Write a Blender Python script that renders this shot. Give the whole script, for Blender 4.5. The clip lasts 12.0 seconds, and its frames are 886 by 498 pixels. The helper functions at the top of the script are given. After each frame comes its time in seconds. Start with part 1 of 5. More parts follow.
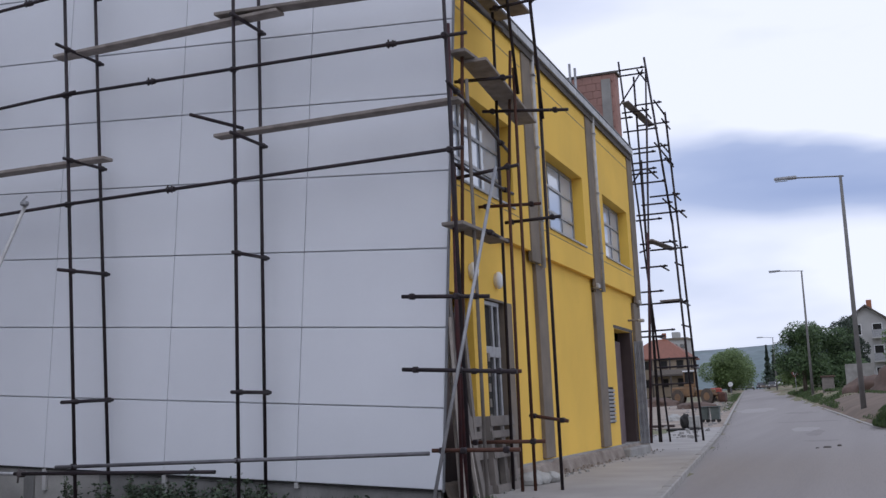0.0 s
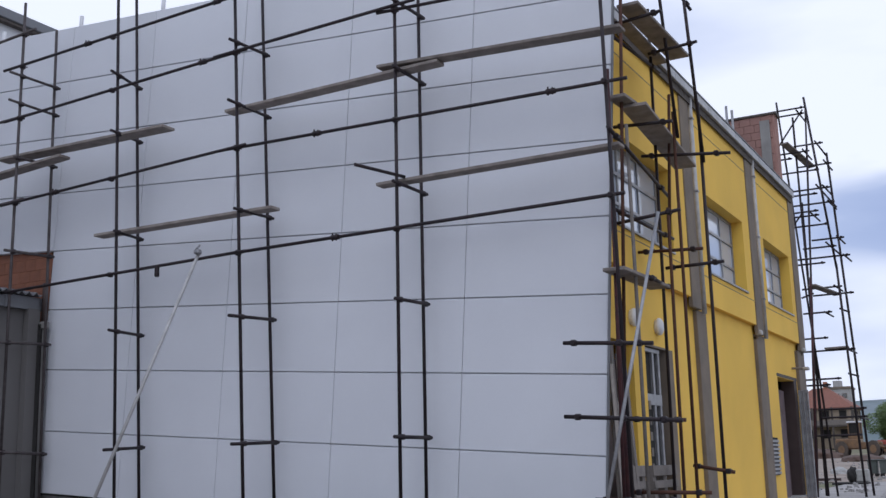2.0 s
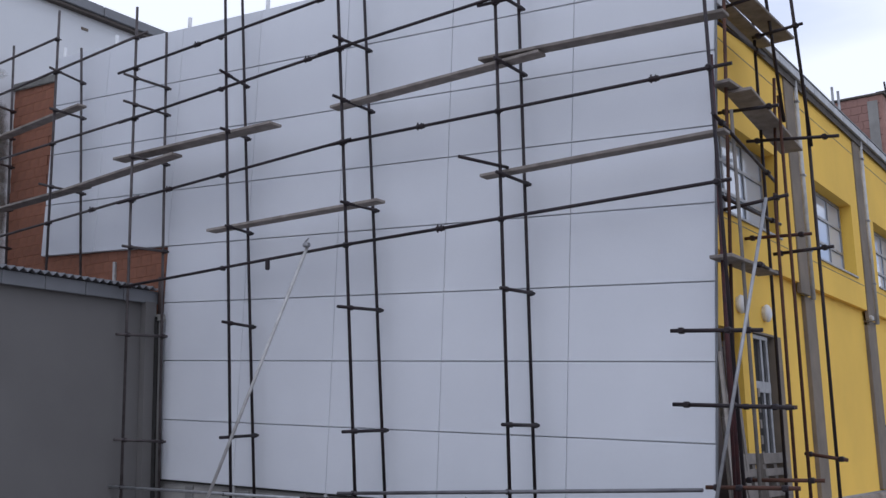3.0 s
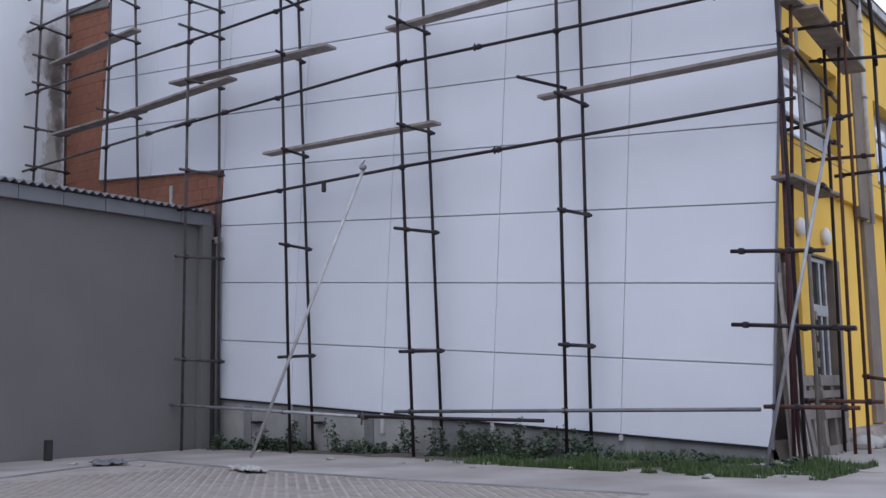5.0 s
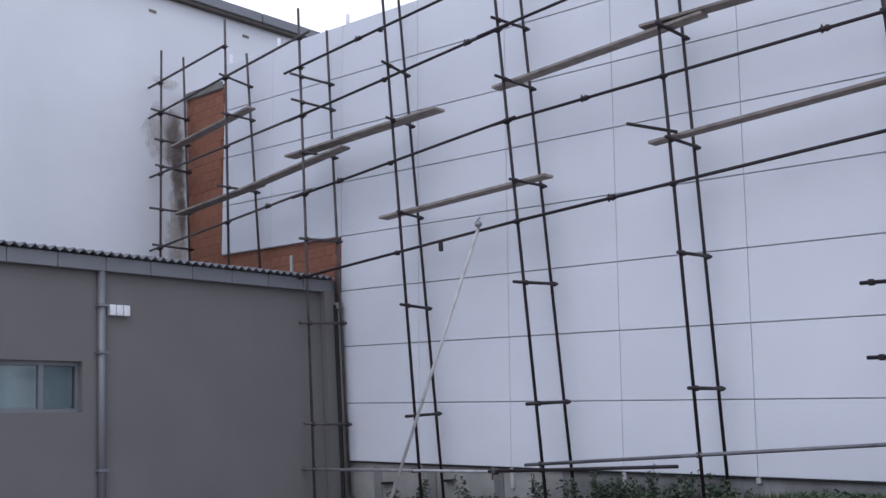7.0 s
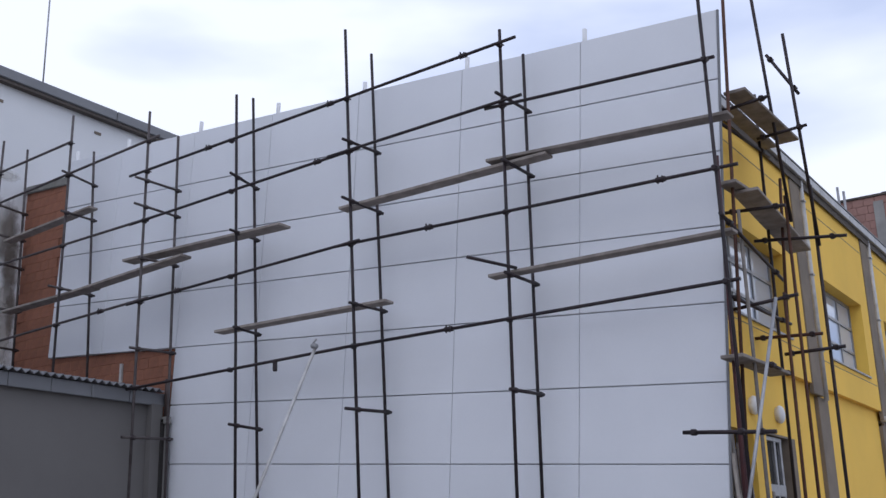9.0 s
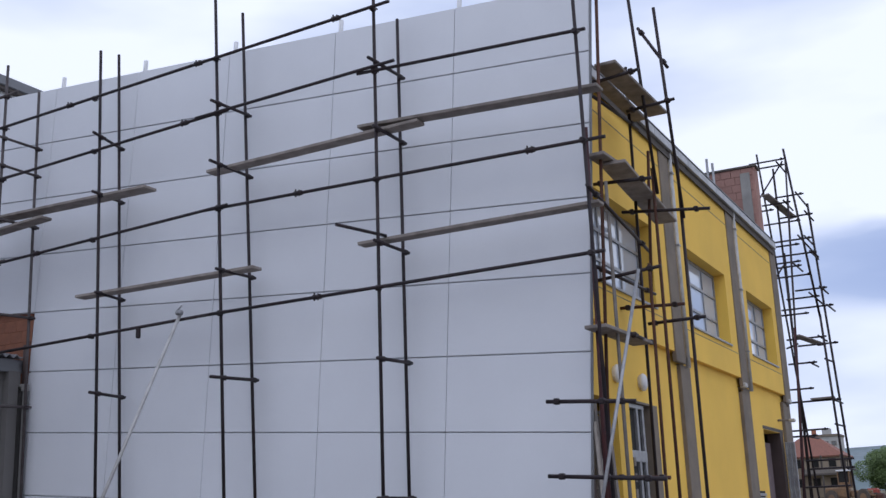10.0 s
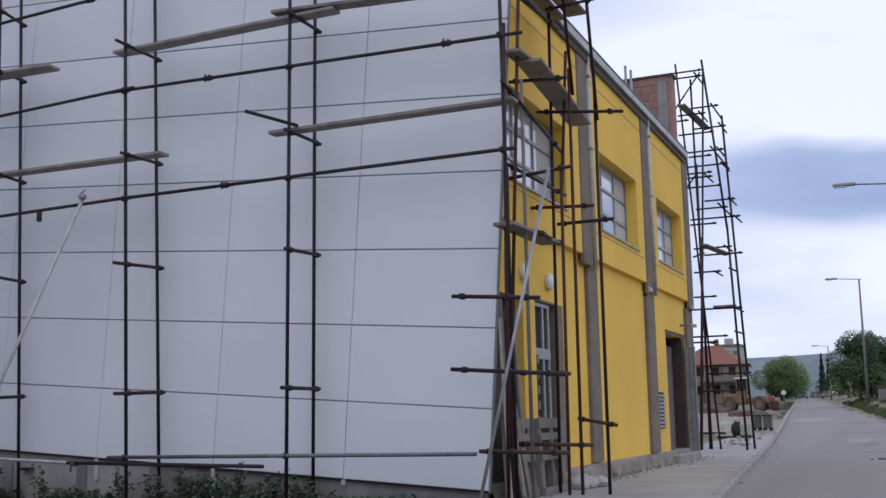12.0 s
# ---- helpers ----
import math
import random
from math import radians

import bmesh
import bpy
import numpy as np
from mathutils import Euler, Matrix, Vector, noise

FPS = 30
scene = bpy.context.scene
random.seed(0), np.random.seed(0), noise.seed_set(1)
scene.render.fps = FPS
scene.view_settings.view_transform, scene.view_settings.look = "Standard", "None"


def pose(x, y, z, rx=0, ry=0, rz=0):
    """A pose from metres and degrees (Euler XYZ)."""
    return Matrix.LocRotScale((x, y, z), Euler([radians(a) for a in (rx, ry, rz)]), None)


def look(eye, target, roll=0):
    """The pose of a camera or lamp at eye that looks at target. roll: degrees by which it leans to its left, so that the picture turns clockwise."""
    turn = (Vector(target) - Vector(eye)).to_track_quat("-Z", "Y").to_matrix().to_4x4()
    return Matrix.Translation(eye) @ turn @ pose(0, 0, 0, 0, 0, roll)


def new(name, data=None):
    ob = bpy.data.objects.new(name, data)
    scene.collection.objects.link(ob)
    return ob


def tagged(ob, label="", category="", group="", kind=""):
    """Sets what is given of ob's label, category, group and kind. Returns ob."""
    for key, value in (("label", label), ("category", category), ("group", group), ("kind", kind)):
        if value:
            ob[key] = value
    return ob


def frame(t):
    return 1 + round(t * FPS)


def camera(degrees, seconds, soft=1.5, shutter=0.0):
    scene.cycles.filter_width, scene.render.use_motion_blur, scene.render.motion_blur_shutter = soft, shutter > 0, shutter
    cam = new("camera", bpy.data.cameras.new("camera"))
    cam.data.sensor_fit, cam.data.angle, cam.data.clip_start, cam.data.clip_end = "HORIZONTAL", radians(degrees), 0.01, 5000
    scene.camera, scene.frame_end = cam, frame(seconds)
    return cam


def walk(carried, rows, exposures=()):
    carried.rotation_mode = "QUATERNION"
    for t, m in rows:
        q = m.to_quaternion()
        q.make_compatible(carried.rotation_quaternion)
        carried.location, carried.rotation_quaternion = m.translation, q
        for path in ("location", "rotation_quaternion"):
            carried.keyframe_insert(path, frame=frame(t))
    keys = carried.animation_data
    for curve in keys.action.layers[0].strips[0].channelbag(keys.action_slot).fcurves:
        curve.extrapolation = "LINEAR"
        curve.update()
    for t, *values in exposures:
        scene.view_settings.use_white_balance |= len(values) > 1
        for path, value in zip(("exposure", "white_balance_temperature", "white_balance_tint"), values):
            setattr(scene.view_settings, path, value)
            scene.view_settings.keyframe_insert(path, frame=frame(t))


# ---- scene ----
cam = camera(44.0, 12.0, soft=1.45)
PATH = [
    (0, (4.934, -12.825, 1.08), (4.243, -10.973, 1.38), -2.6),
    (0.5, (4.868, -12.819, 1.084), (4.078, -11.012, 1.413), -2.6),
    (1, (4.832, -12.851, 1.081), (3.977, -11.085, 1.468), -2.1),
    (1.5, (4.817, -12.871, 1.101), (3.928, -11.123, 1.493), -1.8),
    (2, (4.805, -12.929, 1.088), (3.879, -11.2, 1.479), -1.5),
    (2.5, (4.815, -13.033, 1.077), (3.818, -11.344, 1.469), -1.5),
    (3, (4.789, -13.131, 1.08), (3.711, -11.489, 1.455), -1.4),
    (5, (4.644, -13.25, 0.938), (3.488, -11.638, 1.192), -0.9),
    (5.5, (4.623, -13.371, 0.948), (3.435, -11.793, 1.261), -1.8),
    (6, (4.593, -13.545, 0.885), (3.367, -12.015, 1.281), -3.9),
    (6.5, (4.573, -13.566, 0.842), (3.28, -12.083, 1.202), -4.3),
    (7, (4.59, -13.498, 0.816), (3.299, -12.017, 1.188), -3.5),
    (9, (4.765, -13.115, 1.081), (3.703, -11.514, 1.635), -1.5),
    (9.5, (4.827, -13.02, 1.175), (3.862, -11.347, 1.692), -2.3),
    (10, (4.875, -12.923, 1.18), (3.983, -11.199, 1.661), -2.3),
    (10.5, (4.879, -12.891, 1.166), (3.996, -11.159, 1.635), -1.6),
    (11, (4.872, -12.815, 1.128), (4.042, -11.042, 1.537), -1.0),
    (11.5, (4.872, -12.805, 1.098), (4.062, -11.012, 1.455), -1.1),
    (12, (4.927, -12.795, 1.076), (4.149, -10.978, 1.38), -1.1),
]
EXPOSURES = [(0.0, -0.43, 5840, 12.5), (2.5, -0.38, 5750, 11), (3.5, -0.21, 5750, 11.5), (5.0, -0.04, 5730, 12.5), (5.5, 0.01, 5740, 12.5), (6.5, -0.02, 5720, 12.5), (7.0, 0.03, 5720, 12.5), (9.0, -0.29, 5740, 11.5), (10.0, -0.36, 5700, 11.5), (12.0, -0.42, 5790, 12.5)]
walk(cam, [(t, look(eye, target, roll)) for t, eye, target, roll in PATH], EXPOSURES)

# ---- world, sun, exposure ----
world = bpy.data.worlds.new("overcast_sky")
scene.world = world
world.use_nodes = True
wn, wl = world.node_tree.nodes, world.node_tree.links
wn.clear()
w_out = wn.new("ShaderNodeOutputWorld")
w_bg = wn.new("ShaderNodeBackground")
w_sky = wn.new("ShaderNodeTexSky")
w_sky.sky_type = "NISHITA"
w_sky.sun_disc = False
w_sky.sun_elevation = radians(48)
w_sky.sun_rotation = radians(150)
w_gain = wn.new("ShaderNodeMix")
w_gain.data_type, w_gain.blend_type = "RGBA", "MULTIPLY"
w_gain.inputs[0].default_value = 1.0
w_gain.inputs[7].default_value = (0.085, 0.085, 0.085, 1)
w_geo = wn.new("ShaderNodeTexCoord")
w_map = wn.new("ShaderNodeMapping")
w_map.inputs["Scale"].default_value = (1.0, 1.0, 3.2)
w_map.inputs["Location"].default_value = (0.35, 0.2, 0.62)
w_noise = wn.new("ShaderNodeTexNoise")
w_noise.inputs["Scale"].default_value = 2.4
w_noise.inputs["Detail"].default_value = 5.0
w_noise.inputs["Roughness"].default_value = 0.45
w_sep = wn.new("ShaderNodeSeparateXYZ")
w_layer = wn.new("ShaderNodeValToRGB")
layer = w_layer.color_ramp
layer.interpolation = "EASE"
layer.elements[0].position, layer.elements[0].color = 0.0, (0.96, 0.96, 0.96, 1)
layer.elements[1].position, layer.elements[1].color = 1.0, (0.6, 0.6, 0.6, 1)
for pos, v in ((0.07, 0.97), (0.115, 1.0), (0.165, 0.36), (0.19, 0.44), (0.26, 0.95), (0.36, 0.85), (0.46, 0.76), (0.6, 0.77)):
    layer.elements.new(pos).color = (v, v, v, 1)
w_add = wn.new("ShaderNodeMath")
w_add.operation = "MULTIPLY_ADD"
w_add.inputs[1].default_value = 0.2
w_sum = wn.new("ShaderNodeMath")
w_sum.operation = "MULTIPLY_ADD"
w_sum.inputs[1].default_value = 1.5
w_off = wn.new("ShaderNodeMath")
w_off.operation = "SUBTRACT"
w_off.inputs[1].default_value = 0.75
w_ramp = wn.new("ShaderNodeValToRGB")
ce = w_ramp.color_ramp.elements
ce[0].position, ce[0].color = 0.12, (0.40, 0.50, 0.79, 1)
ce[1].position, ce[1].color = 0.86, (1.38, 1.365, 1.41, 1)
mid = w_ramp.color_ramp.elements.new(0.5)
mid.color = (0.66, 0.74, 0.98, 1)
w_mix = wn.new("ShaderNodeMix")
w_mix.data_type = "RGBA"
w_mix.inputs[0].default_value = 0.9
wl.new(w_geo.outputs["Generated"], w_map.inputs["Vector"])
wl.new(w_map.outputs["Vector"], w_noise.inputs["Vector"])
wl.new(w_geo.outputs["Generated"], w_sep.inputs[0])
wl.new(w_noise.outputs["Fac"], w_add.inputs[0])
wl.new(w_sep.outputs["Z"], w_add.inputs[2])
w_shift = wn.new("ShaderNodeMath")
w_shift.operation = "SUBTRACT"
w_shift.inputs[1].default_value = 0.104
wl.new(w_add.outputs[0], w_shift.inputs[0])
wl.new(w_shift.outputs[0], w_layer.inputs["Fac"])
wl.new(w_noise.outputs["Fac"], w_sum.inputs[0])
w_west = wn.new("ShaderNodeMapRange")
w_west.interpolation_type = "SMOOTHSTEP"
w_west.inputs["From Min"].default_value, w_west.inputs["From Max"].default_value = -0.30, 0.0
w_bank = wn.new("ShaderNodeMix")
w_bank.data_type = "RGBA"
w_bank.inputs[7].default_value = (0.97, 0.97, 0.97, 1)
w_west.inputs["To Min"].default_value, w_west.inputs["To Max"].default_value = 1.0, 0.0
w_low = wn.new("ShaderNodeMapRange")
w_low.inputs["From Min"].default_value, w_low.inputs["From Max"].default_value = 0.32, 0.24
w_both = wn.new("ShaderNodeMath")
w_both.operation = "MULTIPLY"
wl.new(w_sep.outputs["X"], w_west.inputs["Value"])
wl.new(w_sep.outputs["Z"], w_low.inputs["Value"])
wl.new(w_west.outputs["Result"], w_both.inputs[0])
wl.new(w_low.outputs["Result"], w_both.inputs[1])
wl.new(w_both.outputs[0], w_bank.inputs[0])
wl.new(w_layer.outputs["Color"], w_bank.inputs[6])
wl.new(w_bank.outputs[2], w_sum.inputs[2])
wl.new(w_sum.outputs[0], w_off.inputs[0])
wl.new(w_off.outputs[0], w_ramp.inputs["Fac"])
wl.new(w_sky.outputs["Color"], w_gain.inputs[6])
wl.new(w_gain.outputs[2], w_mix.inputs[6])
wl.new(w_ramp.outputs["Color"], w_mix.inputs[7])
wl.new(w_mix.outputs[2], w_bg.inputs["Color"])
w_bg.inputs["Strength"].default_value = 1.0
wl.new(w_bg.outputs[0], w_out.inputs["Surface"])

sun_data = bpy.data.lights.new("sun", "SUN")
sun_data.energy, sun_data.angle, sun_data.color = 0.6, radians(25), (1.0, 0.96, 0.9)
sun = new("sun", sun_data)
sun.matrix_world = look((20, -30, 50), (0, 0, 0))

# ---- materials ----


def material(name, colour, rough=0.7, metal=0.0, vary=0.12, scale=6.0, bump=0.1, fine=60.0, second=None, streak=1.0, rand=0.0, coat=0.0, along=1.0):
    """A plain surface with stains at one scale and grain at another."""
    m = bpy.data.materials.new(name)
    m.use_nodes = True
    n, l = m.node_tree.nodes, m.node_tree.links
    b = n["Principled BSDF"]
    b.inputs["Roughness"].default_value, b.inputs["Metallic"].default_value = rough, metal
    b.inputs["Coat Weight"].default_value = coat
    tc = n.new("ShaderNodeTexCoord")
    mp = n.new("ShaderNodeMapping")
    mp.inputs["Scale"].default_value = (1, along, streak)
    l.new(tc.outputs["Object"], mp.inputs["Vector"])
    big, small = n.new("ShaderNodeTexNoise"), n.new("ShaderNodeTexNoise")
    big.inputs["Scale"].default_value, big.inputs["Detail"].default_value = scale, 5
    small.inputs["Scale"].default_value, small.inputs["Detail"].default_value = fine, 3
    for s in (big, small):
        l.new(mp.outputs["Vector"], s.inputs["Vector"])
    other = second or tuple(c * (1 - vary * 2.2) for c in colour)
    ramp = n.new("ShaderNodeValToRGB")
    ramp.color_ramp.elements[0].position, ramp.color_ramp.elements[0].color = 0.3, (*other, 1)
    ramp.color_ramp.elements[1].position, ramp.color_ramp.elements[1].color = 0.68, (*colour, 1)
    l.new(big.outputs["Fac"], ramp.inputs["Fac"])
    hsv = n.new("ShaderNodeHueSaturation")
    l.new(ramp.outputs["Color"], hsv.inputs["Color"])
    mr = n.new("ShaderNodeMapRange")
    mr.inputs["To Min"].default_value, mr.inputs["To Max"].default_value = 1 - vary, 1 + vary
    l.new(small.outputs["Fac"], mr.inputs["Value"])
    if rand:
        info = n.new("ShaderNodeObjectInfo")
        mr2 = n.new("ShaderNodeMapRange")
        mr2.inputs["To Min"].default_value, mr2.inputs["To Max"].default_value = 1 - rand, 1 + rand
        l.new(info.outputs["Random"], mr2.inputs["Value"])
        mul = n.new("ShaderNodeMath")
        mul.operation = "MULTIPLY"
        l.new(mr.outputs["Result"], mul.inputs[0]), l.new(mr2.outputs["Result"], mul.inputs[1])
        l.new(mul.outputs[0], hsv.inputs["Value"])
    else:
        l.new(mr.outputs["Result"], hsv.inputs["Value"])
    l.new(hsv.outputs["Color"], b.inputs["Base Color"])
    if bump:
        bp = n.new("ShaderNodeBump")
        bp.inputs["Strength"].default_value, bp.inputs["Distance"].default_value = bump, 0.01
        l.new(small.outputs["Fac"], bp.inputs["Height"])
        l.new(bp.outputs["Normal"], b.inputs["Normal"])
    return m


def leaf_material(name, dark, light):
    """Foliage that varies from leaf to leaf."""
    m = bpy.data.materials.new(name)
    m.use_nodes = True
    n, l = m.node_tree.nodes, m.node_tree.links
    b = n["Principled BSDF"]
    b.inputs["Roughness"].default_value = 0.6
    b.inputs["Subsurface Weight"].default_value = 0.0
    geo = n.new("ShaderNodeNewGeometry")
    ramp = n.new("ShaderNodeValToRGB")
    ramp.color_ramp.elements[0].color, ramp.color_ramp.elements[1].color = (*dark, 1), (*light, 1)
    l.new(geo.outputs["Random Per Island"], ramp.inputs["Fac"])
    l.new(ramp.outputs["Color"], b.inputs["Base Color"])
    return m


M_PANEL = material("white_sandwich_panel", (0.70, 0.71, 0.75), 0.45, vary=0.015, scale=0.9, bump=0.02, fine=25, second=(0.66, 0.67, 0.71), rand=0.012)
M_PLASTER = material("white_plaster", (0.72, 0.73, 0.75), 0.85, vary=0.03, scale=0.35, bump=0.12, fine=40, second=(0.63, 0.64, 0.66))
M_YELLOW = material("yellow_render", (0.84, 0.535, 0.085), 0.88, vary=0.05, scale=0.7, bump=0.2, fine=70, second=(0.74, 0.47, 0.076))
M_GREYP = material("grey_concrete_paint", (0.21, 0.17, 0.13), 0.85, vary=0.14, scale=2.0, bump=0.25, second=(0.135, 0.113, 0.092))
M_ANNEX = material("dark_grey_render", (0.158, 0.15, 0.145), 0.9, vary=0.04, scale=0.6, bump=0.2, fine=70, second=(0.135, 0.128, 0.124))
M_ANNEXT = material("grey_sheet_trim", (0.195, 0.198, 0.21), 0.5, metal=0.3, vary=0.06, scale=2.0, bump=0.05)
M_BRICKP = material("dull_clay_block", (0.36, 0.205, 0.17), 0.9, vary=0.14, scale=2.0, bump=0.3, fine=45, second=(0.27, 0.155, 0.13), rand=0.08)
M_PALE = material("pale_worn_steel", (0.52, 0.51, 0.50), 0.6, metal=0.2, vary=0.12, scale=8.0, bump=0.05, second=(0.38, 0.37, 0.36))
M_LOADER = material("muddy_ochre_paint", (0.22, 0.125, 0.055), 0.7, vary=0.2, scale=3.0, bump=0.1, second=(0.14, 0.085, 0.05))
M_DUSTTYRE = material("dusty_tyre", (0.10, 0.08, 0.065), 0.95, vary=0.15, scale=4.0)
M_BRICK = material("red_clay_block", (0.35, 0.145, 0.08), 0.9, vary=0.16, scale=1.8, bump=0.3, fine=45, second=(0.19, 0.085, 0.058), rand=0.06)
M_MORTAR = material("mortar", (0.29, 0.125, 0.075), 0.95, vary=0.15, scale=3.0, bump=0.4, second=(0.18, 0.08, 0.055))
M_SMEARD = material("damp_mortar", (0.24, 0.235, 0.22), 0.95, vary=0.15, scale=4.0, bump=0.5, second=(0.15, 0.145, 0.135))
M_CONC = material("raw_concrete", (0.34, 0.33, 0.31), 0.92, vary=0.12, scale=1.6, bump=0.3, fine=35, second=(0.22, 0.21, 0.20))
M_STAINED = material("stained_concrete", (0.24, 0.235, 0.23), 0.95, vary=0.14, scale=1.3, bump=0.35, fine=30, second=(0.12, 0.118, 0.112), streak=0.5)
M_FOOT = material("crumbling_footing", (0.29, 0.25, 0.215), 0.95, vary=0.18, scale=2.5, bump=0.5, fine=25, second=(0.16, 0.125, 0.1))
M_PAVE = material("pavement_concrete", (0.385, 0.36, 0.338), 0.92, vary=0.07, scale=0.8, bump=0.2, fine=30, second=(0.29, 0.27, 0.25))
M_ROAD = material("worn_asphalt", (0.276, 0.252, 0.240), 0.92, vary=0.09, scale=0.8, bump=0.25, fine=45, second=(0.232, 0.209, 0.198), along=0.035)
M_TAR = material("darker_asphalt", (0.235, 0.21, 0.2), 0.92, vary=0.1, scale=1.5, bump=0.25, fine=45, second=(0.195, 0.175, 0.168))
M_WORN = material("sun_bleached_asphalt", (0.325, 0.3, 0.288), 0.93, vary=0.08, scale=1.5, bump=0.25, fine=45, second=(0.285, 0.26, 0.248))
M_KERB = material("kerb_concrete", (0.34, 0.32, 0.295), 0.9, vary=0.1, scale=3.0, bump=0.2, rand=0.1)
M_EARTH = material("dusty_ground", (0.23, 0.165, 0.12), 0.97, vary=0.15, scale=0.25, bump=0.4, fine=6, second=(0.10, 0.13, 0.045))
M_YARD = material("pale_gravel_concrete", (0.375, 0.347, 0.325), 0.95, vary=0.1, scale=0.7, bump=0.3, fine=40, second=(0.21, 0.187, 0.17))
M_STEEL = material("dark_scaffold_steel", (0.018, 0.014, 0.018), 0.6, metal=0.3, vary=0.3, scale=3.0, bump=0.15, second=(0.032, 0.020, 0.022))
# Paler copy of the scaffold steel, with distance haze put into its colour.
M_STEELG = material("haze_paled_worn_steel", (0.105, 0.09, 0.09), 0.65, metal=0.3, vary=0.3, scale=5.0, bump=0.15, second=(0.05, 0.04, 0.04))
M_TUBEG = material("dull_galvanised_tube", (0.2, 0.195, 0.21), 0.55, metal=0.4, vary=0.2, scale=4.0, bump=0.1, second=(0.11, 0.105, 0.115))
M_MAROON = material("maroon_scaffold_steel", (0.075, 0.022, 0.022), 0.65, metal=0.25, vary=0.25, scale=6.0, bump=0.12, second=(0.03, 0.013, 0.018))
M_SAND = material("pale_joint_sand", (0.36, 0.32, 0.29), 0.97, vary=0.1, scale=3.0, bump=0.3, second=(0.25, 0.22, 0.195))
M_RUST = material("rusty_scaffold_steel", (0.1, 0.042, 0.026), 0.75, metal=0.3, vary=0.25, scale=6.0, bump=0.15, second=(0.06, 0.028, 0.02))
M_GALV = material("galvanised_steel", (0.36, 0.36, 0.37), 0.5, metal=0.5, vary=0.12, scale=8.0, bump=0.05, second=(0.25, 0.25, 0.26))
M_PLANK = material("weathered_board", (0.29, 0.255, 0.23), 0.9, vary=0.18, scale=5.0, bump=0.3, fine=50, second=(0.18, 0.155, 0.14), rand=0.15)
M_LATH = material("pale_sawn_lath", (0.43, 0.385, 0.345), 0.9, vary=0.15, scale=6.0, bump=0.25, second=(0.3, 0.265, 0.235))
M_GREYWOOD = material("grey_old_timber", (0.205, 0.18, 0.162), 0.92, vary=0.18, scale=6.0, bump=0.3, second=(0.15, 0.135, 0.12), rand=0.15)
M_WHITE = material("white_painted_metal", (0.74, 0.74, 0.75), 0.5, vary=0.05, scale=4.0, bump=0.03)
# Near-black colour that carries the darkness of unlit rooms and gaps.
M_DARK = material("painted_dark_interior", (0.02, 0.019, 0.018), 0.9, vary=0.2, scale=2.0, bump=0.0)
M_DOOR = material("brown_steel_door", (0.062, 0.041, 0.038), 0.6, metal=0.2, vary=0.1, scale=3.0, bump=0.05)
M_MAUVE = material("dusty_mauve_paint", (0.15, 0.105, 0.11), 0.8, vary=0.15, scale=4.0, bump=0.1, second=(0.09, 0.065, 0.068))
M_SOIL = material("dark_soil", (0.13, 0.115, 0.095), 0.98, vary=0.2, scale=5.0, bump=0.5, fine=30, second=(0.065, 0.06, 0.045))
M_TROD = material("brown_trodden_earth", (0.175, 0.125, 0.092), 0.97, vary=0.15, scale=0.6, bump=0.4, fine=12, second=(0.11, 0.082, 0.06))
M_DUST = material("pale_trodden_earth", (0.33, 0.275, 0.225), 0.97, vary=0.14, scale=0.6, bump=0.4, fine=12, second=(0.22, 0.175, 0.14))
M_FASCIA = material("zinc_fascia", (0.42, 0.42, 0.43), 0.5, metal=0.4, vary=0.1, scale=3.0, bump=0.05, second=(0.30, 0.30, 0.31))
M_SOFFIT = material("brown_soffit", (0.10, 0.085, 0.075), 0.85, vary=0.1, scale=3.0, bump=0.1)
M_ROOFSH = material("corrugated_roof_sheet", (0.19, 0.19, 0.20), 0.6, metal=0.3, vary=0.1, scale=3.0)
M_GRASS = leaf_material("grass_blade", (0.024, 0.048, 0.013), (0.082, 0.125, 0.032))
M_WEED = leaf_material("weed_leaf", (0.026, 0.046, 0.026), (0.085, 0.12, 0.066))
M_LEAF = leaf_material("tree_leaf", (0.036, 0.068, 0.026), (0.085, 0.135, 0.045))
M_LEAF2 = leaf_material("pale_tree_leaf", (0.09, 0.14, 0.045), (0.155, 0.215, 0.068))
M_CONIF = leaf_material("conifer_needle", (0.012, 0.025, 0.014), (0.035, 0.055, 0.03))
M_BARK = material("bark", (0.10, 0.08, 0.06), 0.95, vary=0.2, scale=8.0, bump=0.5)
M_TILE = material("orange_roof_tile", (0.27, 0.115, 0.08), 0.85, vary=0.15, scale=4.0, bump=0.3, second=(0.19, 0.085, 0.06))
M_HOUSEW = material("pale_house_wall", (0.41, 0.40, 0.39), 0.9, vary=0.06, scale=0.8, bump=0.1)
M_CREAM = material("cream_house_wall", (0.34, 0.275, 0.20), 0.9, vary=0.08, scale=0.8, bump=0.1)
# Distance haze is put into this pale blue-green hill colour.
M_HILL = material("haze_tinted_wooded_hill", (0.19, 0.225, 0.24), 1.0, vary=0.3, scale=0.02, bump=0.0, fine=0.12, second=(0.13, 0.17, 0.175))
M_REDP = material("red_machine_paint", (0.30, 0.05, 0.03), 0.55, vary=0.1, scale=3.0)
M_RUBBER = material("tyre_rubber", (0.03, 0.028, 0.027), 0.9, vary=0.15, scale=6.0)
M_BIN = material("green_grey_bin_metal", (0.12, 0.14, 0.13), 0.6, metal=0.3, vary=0.12, scale=4.0)
M_POLE = material("lamp_post_concrete", (0.19, 0.183, 0.176), 0.85, vary=0.1, scale=2.0, bump=0.1, second=(0.14, 0.135, 0.13))
